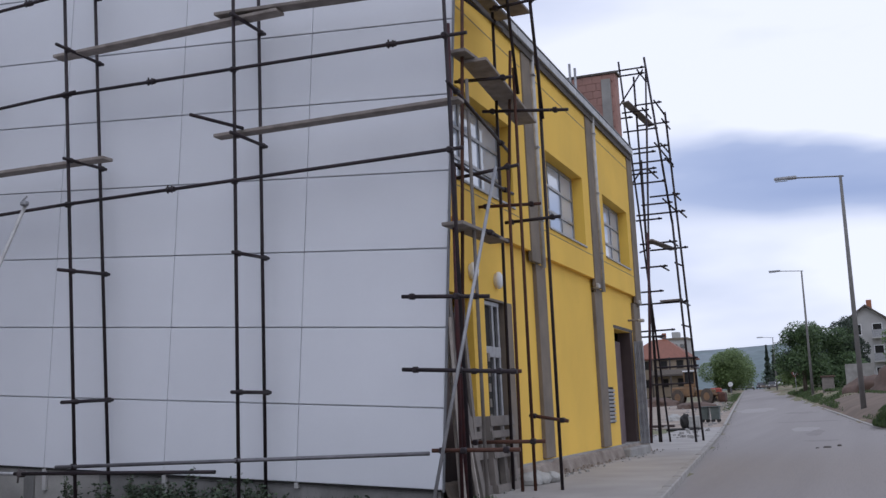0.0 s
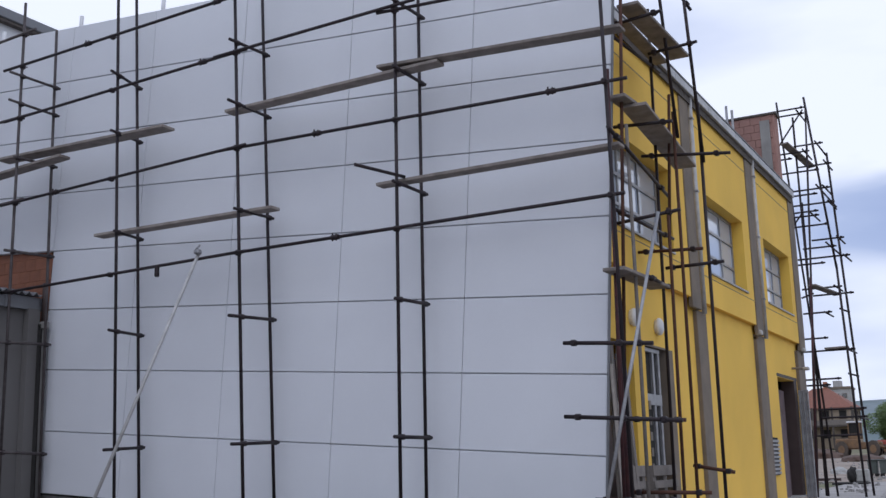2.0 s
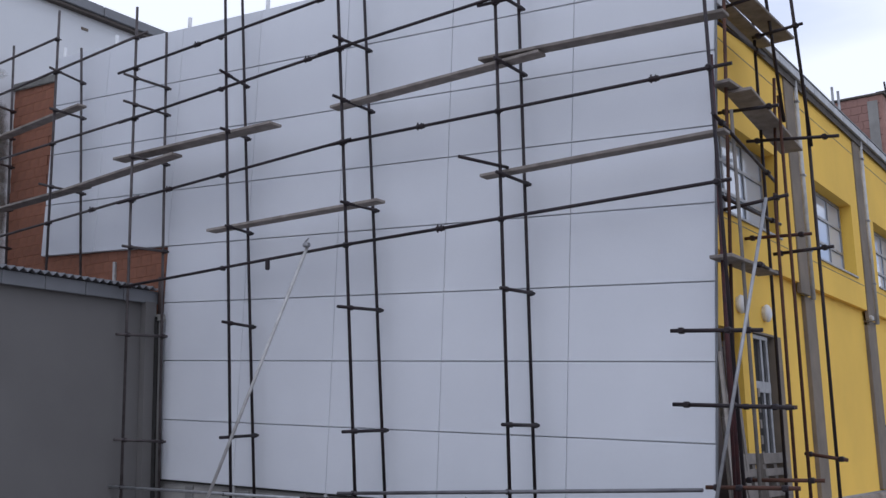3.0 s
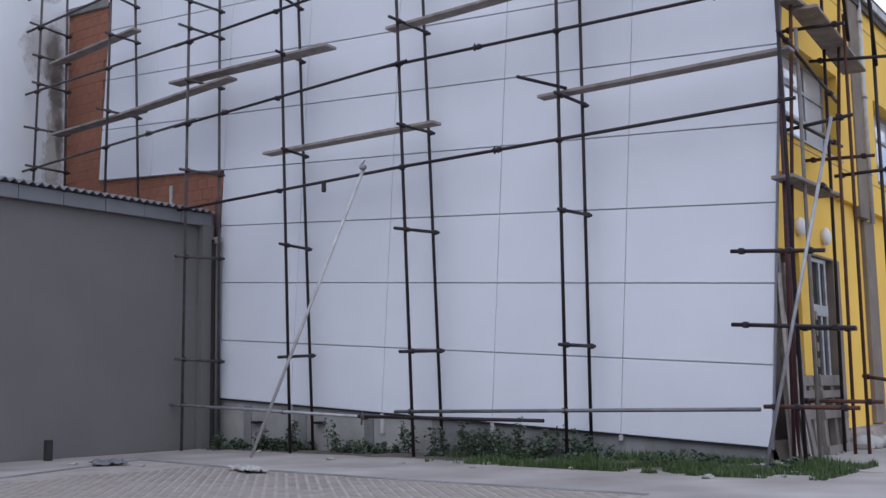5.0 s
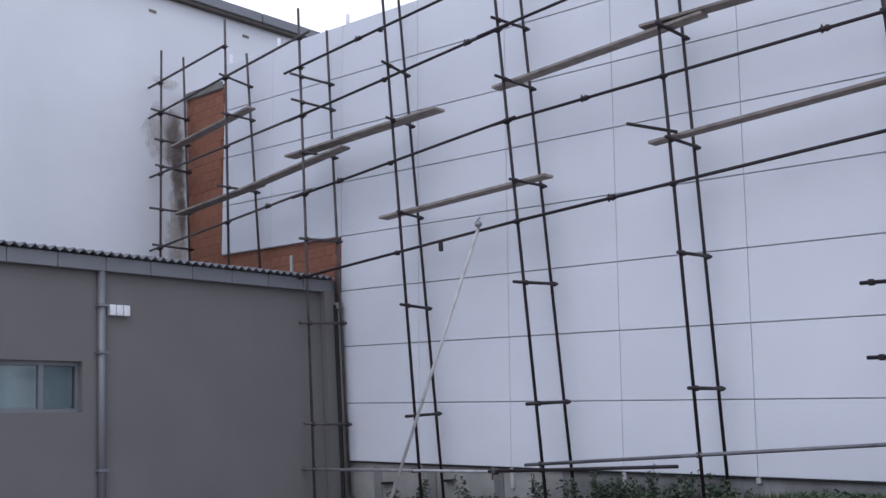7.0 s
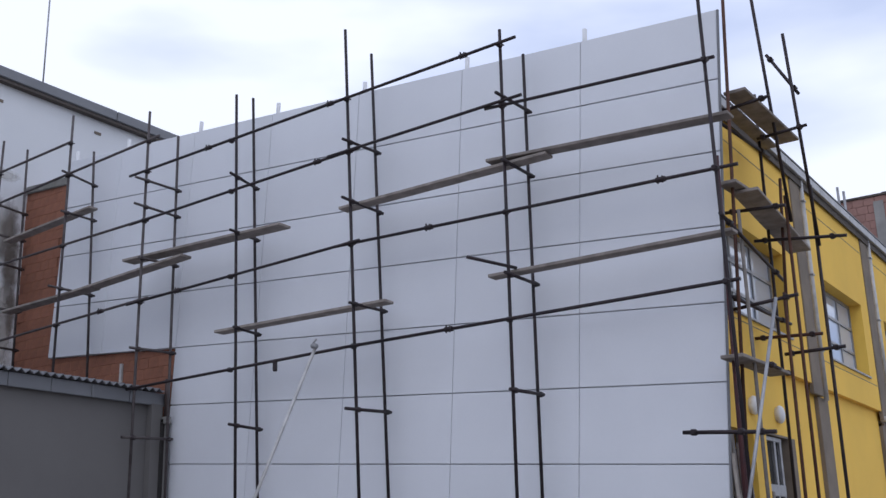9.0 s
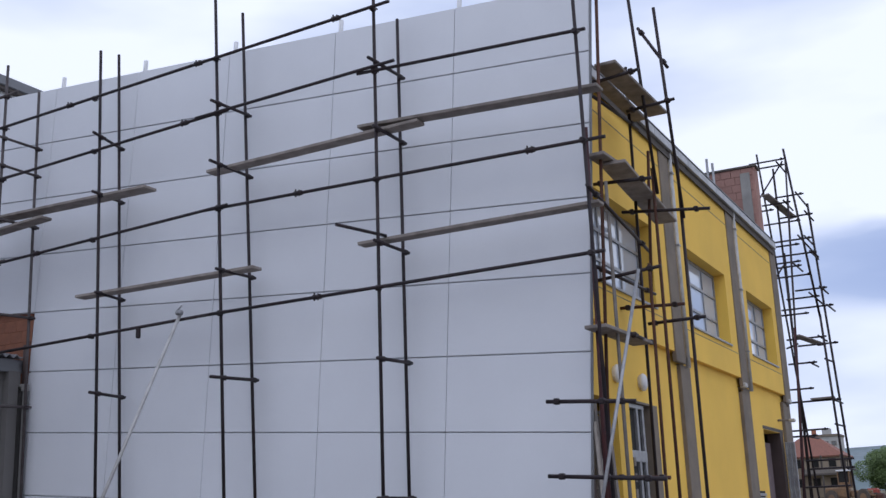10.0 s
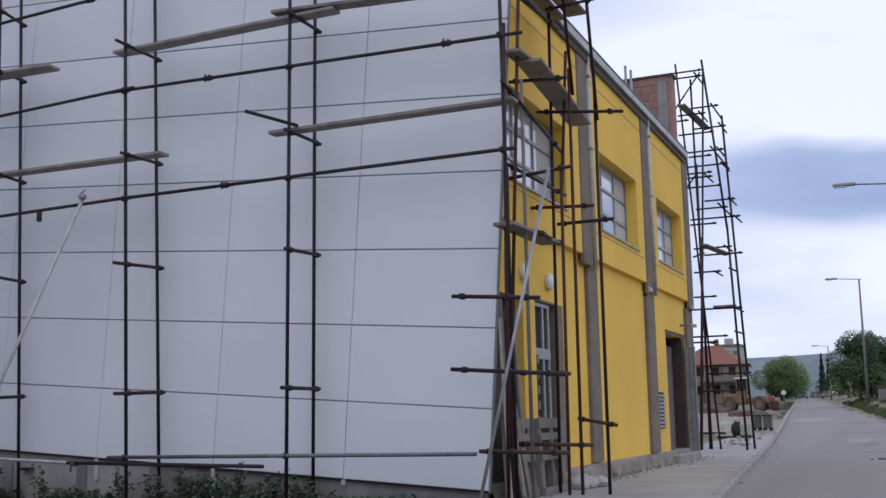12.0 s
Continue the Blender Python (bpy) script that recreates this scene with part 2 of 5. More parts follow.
M_BARKP = material("spoil_heap_earth", (0.12, 0.078, 0.06), 0.98, vary=0.2, scale=1.0, bump=0.5, fine=8, second=(0.085, 0.057, 0.045))
M_RUBBLE = material("pale_rubble_bag", (0.42, 0.41, 0.385), 0.9, vary=0.12, scale=6.0, bump=0.2)


def glass_material(name, tint, rough=0.05):
    m = bpy.data.materials.new(name)
    m.use_nodes = True
    b = m.node_tree.nodes["Principled BSDF"]
    b.inputs["Base Color"].default_value = (*tint, 1)
    b.inputs["Roughness"].default_value = rough
    b.inputs["IOR"].default_value = 1.6
    b.inputs["Specular IOR Level"].default_value = 0.9
    return m


def stain_material(name, colour):
    """A mortar stain whose ragged edge fades into the plaster under it."""
    m = bpy.data.materials.new(name)
    m.use_nodes = True
    n, l = m.node_tree.nodes, m.node_tree.links
    b = n["Principled BSDF"]
    b.inputs["Base Color"].default_value, b.inputs["Roughness"].default_value = (*colour, 1), 0.95
    tc, sub, ln = n.new("ShaderNodeTexCoord"), n.new("ShaderNodeVectorMath"), n.new("ShaderNodeVectorMath")
    sub.operation, ln.operation = "SUBTRACT", "LENGTH"
    sub.inputs[1].default_value = (0.5, 0.5, 0.5)
    flat = n.new("ShaderNodeVectorMath")
    flat.operation = "MULTIPLY"
    flat.inputs[1].default_value = (0, 1, 1)
    no = n.new("ShaderNodeTexNoise")
    no.inputs["Scale"].default_value, no.inputs["Detail"].default_value = 5.0, 6
    add = n.new("ShaderNodeMath")
    add.operation = "MULTIPLY_ADD"
    add.inputs[1].default_value = 0.45
    mr = n.new("ShaderNodeMapRange")
    mr.inputs["From Min"].default_value, mr.inputs["From Max"].default_value = 0.4, 0.68
    mr.inputs["To Min"].default_value, mr.inputs["To Max"].default_value = 0.62, 0.0
    tr, mix = n.new("ShaderNodeBsdfTransparent"), n.new("ShaderNodeMixShader")
    l.new(tc.outputs["Generated"], sub.inputs[0]), l.new(sub.outputs[0], flat.inputs[0]), l.new(flat.outputs[0], ln.inputs[0])
    l.new(tc.outputs["Object"], no.inputs["Vector"]), l.new(no.outputs["Fac"], add.inputs[0]), l.new(ln.outputs["Value"], add.inputs[2])
    l.new(add.outputs[0], mr.inputs["Value"]), l.new(mr.outputs["Result"], mix.inputs[0])
    l.new(tr.outputs[0], mix.inputs[1]), l.new(b.outputs[0], mix.inputs[2])
    l.new(mix.outputs[0], n["Material Output"].inputs["Surface"])
    return m


M_STAINP = stain_material("pale_mortar_stain", (0.58, 0.56, 0.53))
M_STAIND = stain_material("brown_mortar_stain", (0.20, 0.175, 0.15))
# Pale blue base colour holds the bright sky reflected in the panes.
M_GLASSW = glass_material("sky_reflection_tinted_glass", (0.50, 0.56, 0.67), 0.06)
M_GLASSW.node_tree.nodes["Principled BSDF"].inputs["IOR"].default_value = 2.1
M_CARGLASS = glass_material("car_glass", (0.01, 0.012, 0.014))
M_TEAL = glass_material("teal_window_glass", (0.35, 0.52, 0.55), 0.06)
M_TEAL.node_tree.nodes["Principled BSDF"].inputs["Transmission Weight"].default_value = 0.85

# ---- mesh helpers ----


def box(bm, x0, x1, y0, y1, z0, z1, bevel=0.0, m=None):
    vs = [bm.verts.new(Vector((x, y, z))) for x in (x0, x1) for y in (y0, y1) for z in (z0, z1)]
    fs = [bm.faces.new([vs[i] for i in q]) for q in ((0, 1, 3, 2), (4, 6, 7, 5), (0, 4, 5, 1), (2, 3, 7, 6), (0, 2, 6, 4), (1, 5, 7, 3))]
    if bevel:
        edges = list({e for f in fs for e in f.edges})
        got = bmesh.ops.bevel(bm, geom=edges, offset=bevel, segments=1, affect="EDGES")
        vs = list({v for f in got["faces"] for v in f.verts} | {v for v in vs if v.is_valid})
    if m is not None:
        for v in vs:
            v.co = m @ v.co
    return vs


def tube(bm, p, q, r, seg=8, r2=None, cap=True):
    p, q = Vector(p), Vector(q)
    d = (q - p).normalized()
    a = d.orthogonal().normalized()
    b = d.cross(a)
    r2 = r if r2 is None else r2
    ring = []
    for c, rr in ((p, r), (q, r2)):
        ring.append([bm.verts.new(c + (a * math.cos(i * 2 * math.pi / seg) + b * math.sin(i * 2 * math.pi / seg)) * rr) for i in range(seg)])
    for i in range(seg):
        f = bm.faces.new((ring[0][i], ring[0][(i + 1) % seg], ring[1][(i + 1) % seg], ring[1][i]))
        f.smooth = True
    if cap:
        bm.faces.new(ring[0][::-1]), bm.faces.new(ring[1])


def mesh_of(bm, name, mat):
    bmesh.ops.recalc_face_normals(bm, faces=bm.faces)
    me = bpy.data.meshes.new(name)
    bm.to_mesh(me)
    bm.free()
    me.materials.append(mat)
    return me


def part(name, bm, mat, parent=None, label=""):
    ob = new(name, bm if isinstance(bm, bpy.types.Mesh) else mesh_of(bm, name, mat))
    if parent is not None:
        ob.parent = parent
    if label:
        ob["label"] = label
    return ob


def thing(name, at, label, category, group="", kind=""):
    e = new(name)
    e.location = at
    return tagged(e, label, category, group, kind)


def box_part(name, dims, mat, parent, bevel=0.0, label=""):
    bm = bmesh.new()
    box(bm, *dims, bevel=bevel)
    return part(name, bm, mat, parent, label)


def tube_part(name, p, q, r, mat, parent, seg=8, label="", r2=None):
    bm = bmesh.new()
    tube(bm, p, q, r, seg, r2)
    return part(name, bm, mat, parent, label)


def pierced(bm, us, vs, holes, place, depth):
    """A wall with rectangular openings right through it: us, vs the extent, place(u, v, d) the world point."""
    ug = sorted({us[0], us[1], *[h[0] for h in holes], *[h[1] for h in holes]})
    vg = sorted({vs[0], vs[1], *[h[2] for h in holes], *[h[3] for h in holes]})
    full = {}
    for i in range(len(ug) - 1):
        for j in range(len(vg) - 1):
            cu, cv = (ug[i] + ug[i + 1]) / 2, (vg[j] + vg[j + 1]) / 2
            full[i, j] = not any(h[0] < cu < h[1] and h[2] < cv < h[3] for h in holes)
    cache = {}

    def v(i, j, d):
        if (i, j, d) not in cache:
            cache[i, j, d] = bm.verts.new(place(ug[i], vg[j], depth * d))
        return cache[i, j, d]
    for (i, j), f in full.items():
        if not f:
            continue
        for d in (0, 1):
            bm.faces.new((v(i, j, d), v(i + 1, j, d), v(i + 1, j + 1, d), v(i, j + 1, d)))
        for (di, dj), e in (((-1, 0), ((i, j), (i, j + 1))), ((1, 0), ((i + 1, j), (i + 1, j + 1))), ((0, -1), ((i, j), (i + 1, j))), ((0, 1), ((i, j + 1), (i + 1, j + 1)))):
            if not full.get((i + di, j + dj), False):
                a, b = e
                bm.faces.new((v(*a, 0), v(*b, 0), v(*b, 1), v(*a, 1)))


def rise(y):
    """Height of the street along its length."""
    return 0.0 if y < 18 else (0.0004 * (y - 18) ** 2 if y < 40 else 0.1936 + 0.0176 * (y - 40)) if y < 260 else 4.06


def kerb_x(y):
    return 2.65 - 0.093 * y


ROAD_W = 5.3
TH = radians(4.0)


def panel_at(u, v, y=0.0):
    """A place on the cladding, whose courses climb by four degrees."""
    return Vector((-u * math.cos(TH) + v * math.sin(TH), y, 0.17 + u * math.sin(TH) + v * math.cos(TH)))


# ---- ground, road, pavement ----
def ground_z(x, y):
    k = kerb_x(y)
    z = rise(y) - 0.03
    over = x - (k + ROAD_W)
    if -0.6 < k - x < 0 or (0 <= x - k <= ROAD_W + 0.3):
        z -= 0.25
    elif over > 0.3 and y > 14:
        z += min(0.7, over * 0.3) * min(1, (y - 14) / 12)
    return z


bm = bmesh.new()
xs = [-1800, -700, -300, -120, -60, -40] + [-30 + i * 2 for i in range(5)] + [-20 + i for i in range(46)] + [30, 40, 60, 120, 300, 700, 1800]
ys = [-1500, -500, -150, -90] + [-62 + 2 * i for i in range(18)] + [-26] + [-25 + i for i in range(80)] + [60, 70, 80, 100, 120, 150, 180, 220, 260, 400, 700, 1200, 1800]
grid = [[bm.verts.new((x, y, ground_z(x, y))) for y in ys] for x in xs]
for i in range(len(xs) - 1):
    for j in range(len(ys) - 1):
        bm.faces.new((grid[i][j], grid[i + 1][j], grid[i + 1][j + 1], grid[i][j + 1]))
tagged(part("ground", bm, M_EARTH), "dusty earth and rough grass around the street", "ground", kind="structure")


def strip(bm, x_of, w0, w1, y0, y1, step, z_of, thick):
    n = max(1, int((y1 - y0) / step))
    rows = []
    for i in range(n + 1):
        y = y0 + (y1 - y0) * i / n
        rows.append([bm.verts.new((x_of(y) + w, y, z_of(y) + dz)) for w, dz in ((w0, 0), (w1, 0), (w1, -thick), (w0, -thick))])
    for a, b in zip(rows, rows[1:]):
        for k in range(4):
            bm.faces.new((a[k], a[(k + 1) % 4], b[(k + 1) % 4], b[k]))
    bm.faces.new(rows[0]), bm.faces.new(rows[-1][::-1])


bm = bmesh.new()
strip(bm, kerb_x, 0.0, ROAD_W, -60, 340, 4, lambda y: rise(y) - 0.07, 0.15)
road = tagged(part("road", bm, M_ROAD), "pale worn asphalt street with faint patches", "road", kind="structure")


def road_patch(x, y, sx, sy, mat, k):
    """A thin irregular repair or worn spot in the asphalt."""
    bm = bmesh.new()
    bmesh.ops.create_circle(bm, cap_ends=True, segments=36, radius=1)
    for v in bm.verts:
        w = 1 + 0.45 * noise.noise(v.co * 1.8 + Vector((k * 3, 1, 0))) + 0.2 * noise.noise(v.co * 6 + Vector((k * 7, 2, 0)))
        v.co = Vector((x + v.co.x * sx * w, y + v.co.y * sy * w, rise(y + v.co.y * sy * w) - 0.066))
    part("road_patch", bm, mat, road)


for k, (x, y, sx, sy, mat) in enumerate(((2.6, 38.5, 1.3, 0.7, M_TAR), (3.7, 19.5, 0.5, 0.5, M_TAR), (2.8, 30.0, 0.5, 2.2, M_WORN), (-1.6, 62.0, 1.2, 5.0, M_WORN), (1.6, 52.0, 0.9, 1.6, M_TAR), (3.3, 26.5, 0.25, 3.0, M_TAR))):
    road_patch(x, y, sx, sy, mat, k)
bm = bmesh.new()
n = 22
rows = []
for i in range(n + 1):
    y = -1.1 + 35.1 * i / n
    rows.append([bm.verts.new(p) for p in ((-0.12 if y < 14.6 else -2.0, y, rise(y) + 0.02), (kerb_x(y) - 0.13, y, rise(y) + 0.0), (kerb_x(y) - 0.13, y, rise(y) - 0.2), (-0.12 if y < 14.6 else -2.0, y, rise(y) - 0.2))])
for a, b in zip(rows, rows[1:]):
    for k in range(4):
        bm.faces.new((a[k], a[(k + 1) % 4], b[(k + 1) % 4], b[k]))
bm.faces.new(rows[0]), bm.faces.new(rows[-1][::-1])
pavement = tagged(part("pavement", bm, M_PAVE), "pale concrete footpath beside the yellow wall", "pavement", kind="structure")



def bare_earth(side, y0, y1, wide, mat, label):
    """Trodden ground beside the street, with a ragged outer edge."""
    bm = bmesh.new()
    rows = []
    n = int((y1 - y0) / 1.5)
    for i in range(n + 1):
        y = y0 + (y1 - y0) * i / n
        reach = wide * (0.85 + 0.3 * noise.noise(Vector((y * 0.12, side * 5, 0)))) * min(1.0, 0.35 + 0.2 * min(i, n - i))
        k = kerb_x(y) - 0.14 if side < 0 else kerb_x(y) + ROAD_W + 0.13
        row = []
        for q in range(9):
            x = k + side * reach * q / 8
            z = rise(y) - 0.03 if side < 0 or q == 0 else max(ground_z(x, y), rise(y) - 0.03) + 0.09
            row.append(bm.verts.new((x, y, z + 0.03 if 0 < q < 8 else z - 0.1 * (q == 8))))
        rows.append(row)
    for a, b in zip(rows, rows[1:]):
        for q in range(8):
            f = bm.faces.new((a[q], a[q + 1], b[q + 1], b[q]))
            f.smooth = True
    tagged(part("bare_earth", bm, mat), label, "bare earth", kind="structure")


bare_earth(-1, 34.5, 96, 13, M_DUST, "pale trodden building yard beside the street")
bare_earth(1, 28, 62, 5, M_TROD, "brown trodden earth on the far side of the road")
# ---- panel-clad gable wall ----
wall_w = thing("wall_panelled", (0, 0, 0), "white sandwich-panel cladding set slightly out of level", "wall", kind="structure")
bm = bmesh.new()
core = [panel_at(14.9, -0.6, 0.1), panel_at(0.3, -0.6, 0.1), panel_at(0.45, 7.6, 0.1), panel_at(14.9, 7.6, 0.1)]
core[0].z = core[1].z = -0.3
core[0].x, core[1].x, core[2].x, core[3].x = -14.35, -0.45, -0.45, -14.35
core[2].z, core[3].z = 7.9, 8.83
front = [bm.verts.new(c) for c in core]
back = [bm.verts.new(c + Vector((0, 0.3, 0))) for c in core]
bm.faces.new(front), bm.faces.new(back[::-1])
for k in range(4):
    bm.faces.new((front[k], front[(k + 1) % 4], back[(k + 1) % 4], back[k]))
part("backing_wall", bm, M_MORTAR, wall_w, "red clay block wall behind the cladding")
cols = [0.0, 2.03, 4.06, 6.08, 8.0, 9.91, 11.9, 13.45]
for i in range(len(cols) - 1):
    for j in range(8):
        if i >= 5 and j < 4:
            continue
        bm = bmesh.new()
        u0, u1, v0, v1 = cols[i] + 0.004, cols[i + 1] - 0.004, j + 0.008, j + 0.992
        if j == 3 and i == 5:
            v0 = 3.93
        vs = box(bm, u0, u1, 0.0, 0.075, v0, v1, bevel=0.006)
        box(bm, u0 - 0.003, u1 + 0.003, 0.046, 0.07, v0 - 0.007, v1 + 0.007)
        for vv in bm.verts:
            p = panel_at(vv.co.x, vv.co.z)
            vv.co = Vector((p.x, vv.co.y, p.z))
        part("panel", bm, M_PANEL, wall_w)
for k, u in enumerate(cols[1:]):
    tube_part("post", panel_at(u, 7.9 if k < 5 else 7.6, 0.14), panel_at(u, 8.24, 0.14), 0.036, M_WHITE, wall_w, 6)
    if k < 4:
        drop = (0.07, 0.24, 0.3, 0.3)[k]
        box_part("joint_foot", (-u * math.cos(TH) - 0.03, -u * math.cos(TH) + 0.03, 0.004, 0.05, 0.165 + u * math.sin(TH) - drop, 0.165 + u * math.sin(TH)), M_PALE, wall_w)
# Black strips draw the shadow line along the bottom of the panels.
for i in range(5):
    bm = bmesh.new()
    box(bm, cols[i] + 0.032, cols[i + 1] - 0.032, 0.012, 0.05, -0.022, 0.004, bevel=0.003)
    for vv in bm.verts:
        p = panel_at(vv.co.x, vv.co.z)
        vv.co = Vector((p.x, vv.co.y, p.z))
    part("foot_shade_strip", bm, M_RUBBER, wall_w, "dark strip standing in for the shadow line under the panels")
bm = bmesh.new()
box(bm, -0.012, 0.012, -0.006, 0.03, -0.02, 7.99)
for vv in bm.verts:
    p = panel_at(vv.co.x - 0.012, vv.co.z)
    vv.co = Vector((p.x, vv.co.y, p.z))
part("corner_trim", bm, M_ANNEXT, wall_w, "thin grey corner trim")
# plinth under the cladding
# Right half is darker: stains plus a band of shade in the colour.
for xa, xb, mat, lab in ((-9.9, -5.15, M_CONC, "pale raw concrete plinth below the cladding"), (-5.148, -0.1, M_STAINED, "dark stained plinth below the cladding, with shade put into its colour")):
    bm = bmesh.new()
    pl = [(xa, -0.3), (xb, -0.3), (xb, 0.168 - xb * math.tan(TH)), (xa, 0.168 - xa * math.tan(TH))]
    f1 = [bm.verts.new((x, 0.055, z)) for x, z in pl]
    f2 = [bm.verts.new((x, 0.098, z)) for x, z in pl]
    bm.faces.new(f1), bm.faces.new(f2[::-1])
    for k in range(4):
        bm.faces.new((f1[k], f1[(k + 1) % 4], f2[(k + 1) % 4], f2[k]))
    pln = tagged(part("plinth", bm, mat), lab, "plinth", kind="structure")
    if mat is M_CONC:
        for x in (-9.0, -7.75, -6.35):
            box_part("pier", (x - 0.09, x + 0.09, 0.02, 0.053, -0.1, 0.1 - x * math.tan(TH)), M_STAINED, pln, 0.008)
        for x in (-8.75, -7.35):
            box_part("bracket", (x - 0.1, x + 0.1, -0.04, 0.053, 0.42, 0.46), M_STEEL, pln)

# ---- yellow street front ----
front_wall = thing("wall_street", (0, 0, 0), "yellow rendered street front with grey pilasters", "wall", kind="structure")
UP = [(0.95, 3.75, 4.3, 5.65), (5.85, 8.65, 4.3, 5.72), (10.5, 13.15, 4.33, 5.72)]
LOW = [(0.2, 1.75, -0.3, 2.72), (2.28, 3.6, -0.3, 2.75), (11.25, 13.3, 0.25, 2.82)]
bm = bmesh.new()
pierced(bm, (0.085, 14.15), (3.72, 7.3), UP, lambda u, v, d: Vector((0.0 - d, u, v)), 0.32)
part("upper_wall", bm, M_YELLOW, front_wall)
bm = bmesh.new()
pierced(bm, (0.085, 14.15), (0.28, 3.717), [(a, b, max(c, 0.25), d) for a, b, c, d in LOW], lambda u, v, d: Vector((-0.1 - d, u, v)), 0.3)
part("lower_wall", bm, M_YELLOW, front_wall)
bm = bmesh.new()
pierced(bm, (0.085, 14.2), (-0.3, 0.277), [(a, b, -0.31, 0.28) for a, b, c, d in LOW[:2]], lambda u, v, d: Vector((-0.06 - d, u, v)), 0.3)
part("base_course", bm, M_CONC, front_wall, "cracked concrete footing")
for y0, y1, y2, y3 in ((4.56, 5.1, 4.94, 5.52), (9.2, 9.76, 9.27, 9.98), (13.55, 14.17, 13.4, 14.18)):
    box_part("upper_pilaster", (-0.05, 0.025, y0, y1, 3.55, 7.3), M_GREYP, front_wall, 0.01)
    box_part("lower_pilaster", (-0.12, -0.03, y2, y3, 0.3, 3.55), M_GREYP, front_wall, 0.01)
for y in (5.2, 9.86):
    tube_part("drainpipe", (0.03, y, 3.5), (0.03, y, 7.3), 0.042, M_PALE, front_wall, 10)
    for z in (4.3, 5.6, 6.9):
        box_part("pipe_bracket", (-0.02, 0.08, y - 0.052, y + 0.052, z, z + 0.03), M_GALV, front_wall)
for y0, y1 in ((0.1, 4.52), (5.3, 9.16), (9.95, 13.5)):
    box_part("render_joint", (-0.004, 0.003, y0, y1, 6.86, 6.875), M_GREYP, front_wall)
    box_part("render_joint", (-0.004, 0.003, y0, y1, 4.19, 4.203), M_GREYP, front_wall)


def window_unit(y0, y1, z0, z1, x, cols_n, rows_n, glass):
    w = thing("window_1", (x, (y0 + y1) / 2, z0), "white-framed multi-pane window set deep in yellow wall", "window", kind="structure")
    w.location = (0, 0, 0)
    fr = 0.06
    bm = bmesh.new()
    for d in ((y0, y1, z0, z0 + fr), (y0, y1, z1 - fr, z1), (y0, y0 + fr, z0 + fr, z1 - fr), (y1 - fr, y1, z0 + fr, z1 - fr)):
        box(bm, x - 0.06, x, *d)
    part("window_frame", bm, M_GALV, w)
    for i in range(1, rows_n):
        z = z0 + (z1 - z0) * i / rows_n
        box_part("glazing_bar", (x - 0.05, x + 0.004, y0 + fr, y1 - fr, z - 0.025, z + 0.025), M_GALV, w)
    for i in range(1, cols_n):
        y = y0 + (y1 - y0) * i / cols_n
        box_part("mullion", (x - 0.045, x + 0.001, y - 0.025, y + 0.025, z0 + fr, z1 - fr), M_GALV, w)
    for i in range(cols_n):
        for j in range(rows_n):
            a, b = y0 + (y1 - y0) * i / cols_n, y0 + (y1 - y0) * (i + 1) / cols_n
            c, d = z0 + (z1 - z0) * j / rows_n, z0 + (z1 - z0) * (j + 1) / rows_n
            box_part("pane", (x - 0.033, x - 0.025, a + 0.005, b - 0.005, c + 0.005, d - 0.005), glass, w)
    box_part("window_sill", (x + 0.006, 0.03, y0 + 0.004, y1 - 0.004, z0 - 0.02, z0 + 0.012), M_GALV, w)
    return w


for a, b, c, d in UP:
    window_unit(a, b, c, d, -0.22, 3, 3, M_GLASSW)
# eaves
eaves = thing("eaves", (0, 0, 0), "zinc gutter and brown soffit along the yellow wall", "eaves", kind="structure")
box_part("eaves_board", (0.027, 0.052, 0.1, 13.95, 7.16, 7.306), M_SOFFIT, eaves, label="dark brown eaves board")
box_part("soffit", (-0.3, 0.05, 0.1, 13.95, 7.308, 7.36), M_SOFFIT, eaves)
bm = bmesh.new()
for k in range(7):
    y = 0.1 + k * 2.03
    box(bm, 0.053, 0.11, y, min(y + 2.01, 13.97), 7.29, 7.44, bevel=0.008)
part("gutter", bm, M_FASCIA, eaves)
bm = bmesh.new()
r = [bm.verts.new(p) for p in ((0.12, 0.12, 7.47), (0.12, 13.95, 7.47), (-14.3, 13.95, 7.95), (-14.3, 0.42, 7.95), (0.12, 0.12, 7.445), (0.12, 13.95, 7.445), (-14.3, 13.95, 7.9), (-14.3, 0.42, 7.9))]
for q in ((0, 1, 2, 3), (7, 6, 5, 4), (0, 4, 5, 1), (1, 5, 6, 2), (2, 6, 7, 3), (3, 7, 4, 0)):
    bm.faces.new([r[i] for i in q])
tagged(part("roof", bm, M_ROOFSH), "grey sheet roof of the yellow building", "roof", kind="structure")
bm = bmesh.new()
box(bm, -14.3, -0.42, 14.0, 14.19, -0.3, 7.5)
tagged(part("wall_north", bm, M_GREYP), "plain end wall of the yellow building", "wall", kind="structure")
bm = bmesh.new()
box(bm, -14.2, -0.45, 0.42, 13.9, 0.02, 0.1)
tagged(part("floor", bm, M_CONC), "bare concrete floor inside the building", "floor", kind="structure")

# ---- hall behind and grey annex ----
hall = thing("wall_hall", (0, 0, 0), "tall white plastered hall wall with a metal eaves band", "wall", kind="structure")
box_part("hall_wall", (-14.75, -14.35, -26, 22, -0.3, 11.0), M_PLASTER, hall)
bm = bmesh.new()
for k in range(12):
    box(bm, -14.9, -14.16, -26 + k * 4.02, -26 + k * 4.02 + 4.0, 11.0, 11.24, bevel=0.02)
part("eaves_band", bm, M_ANNEXT, hall)
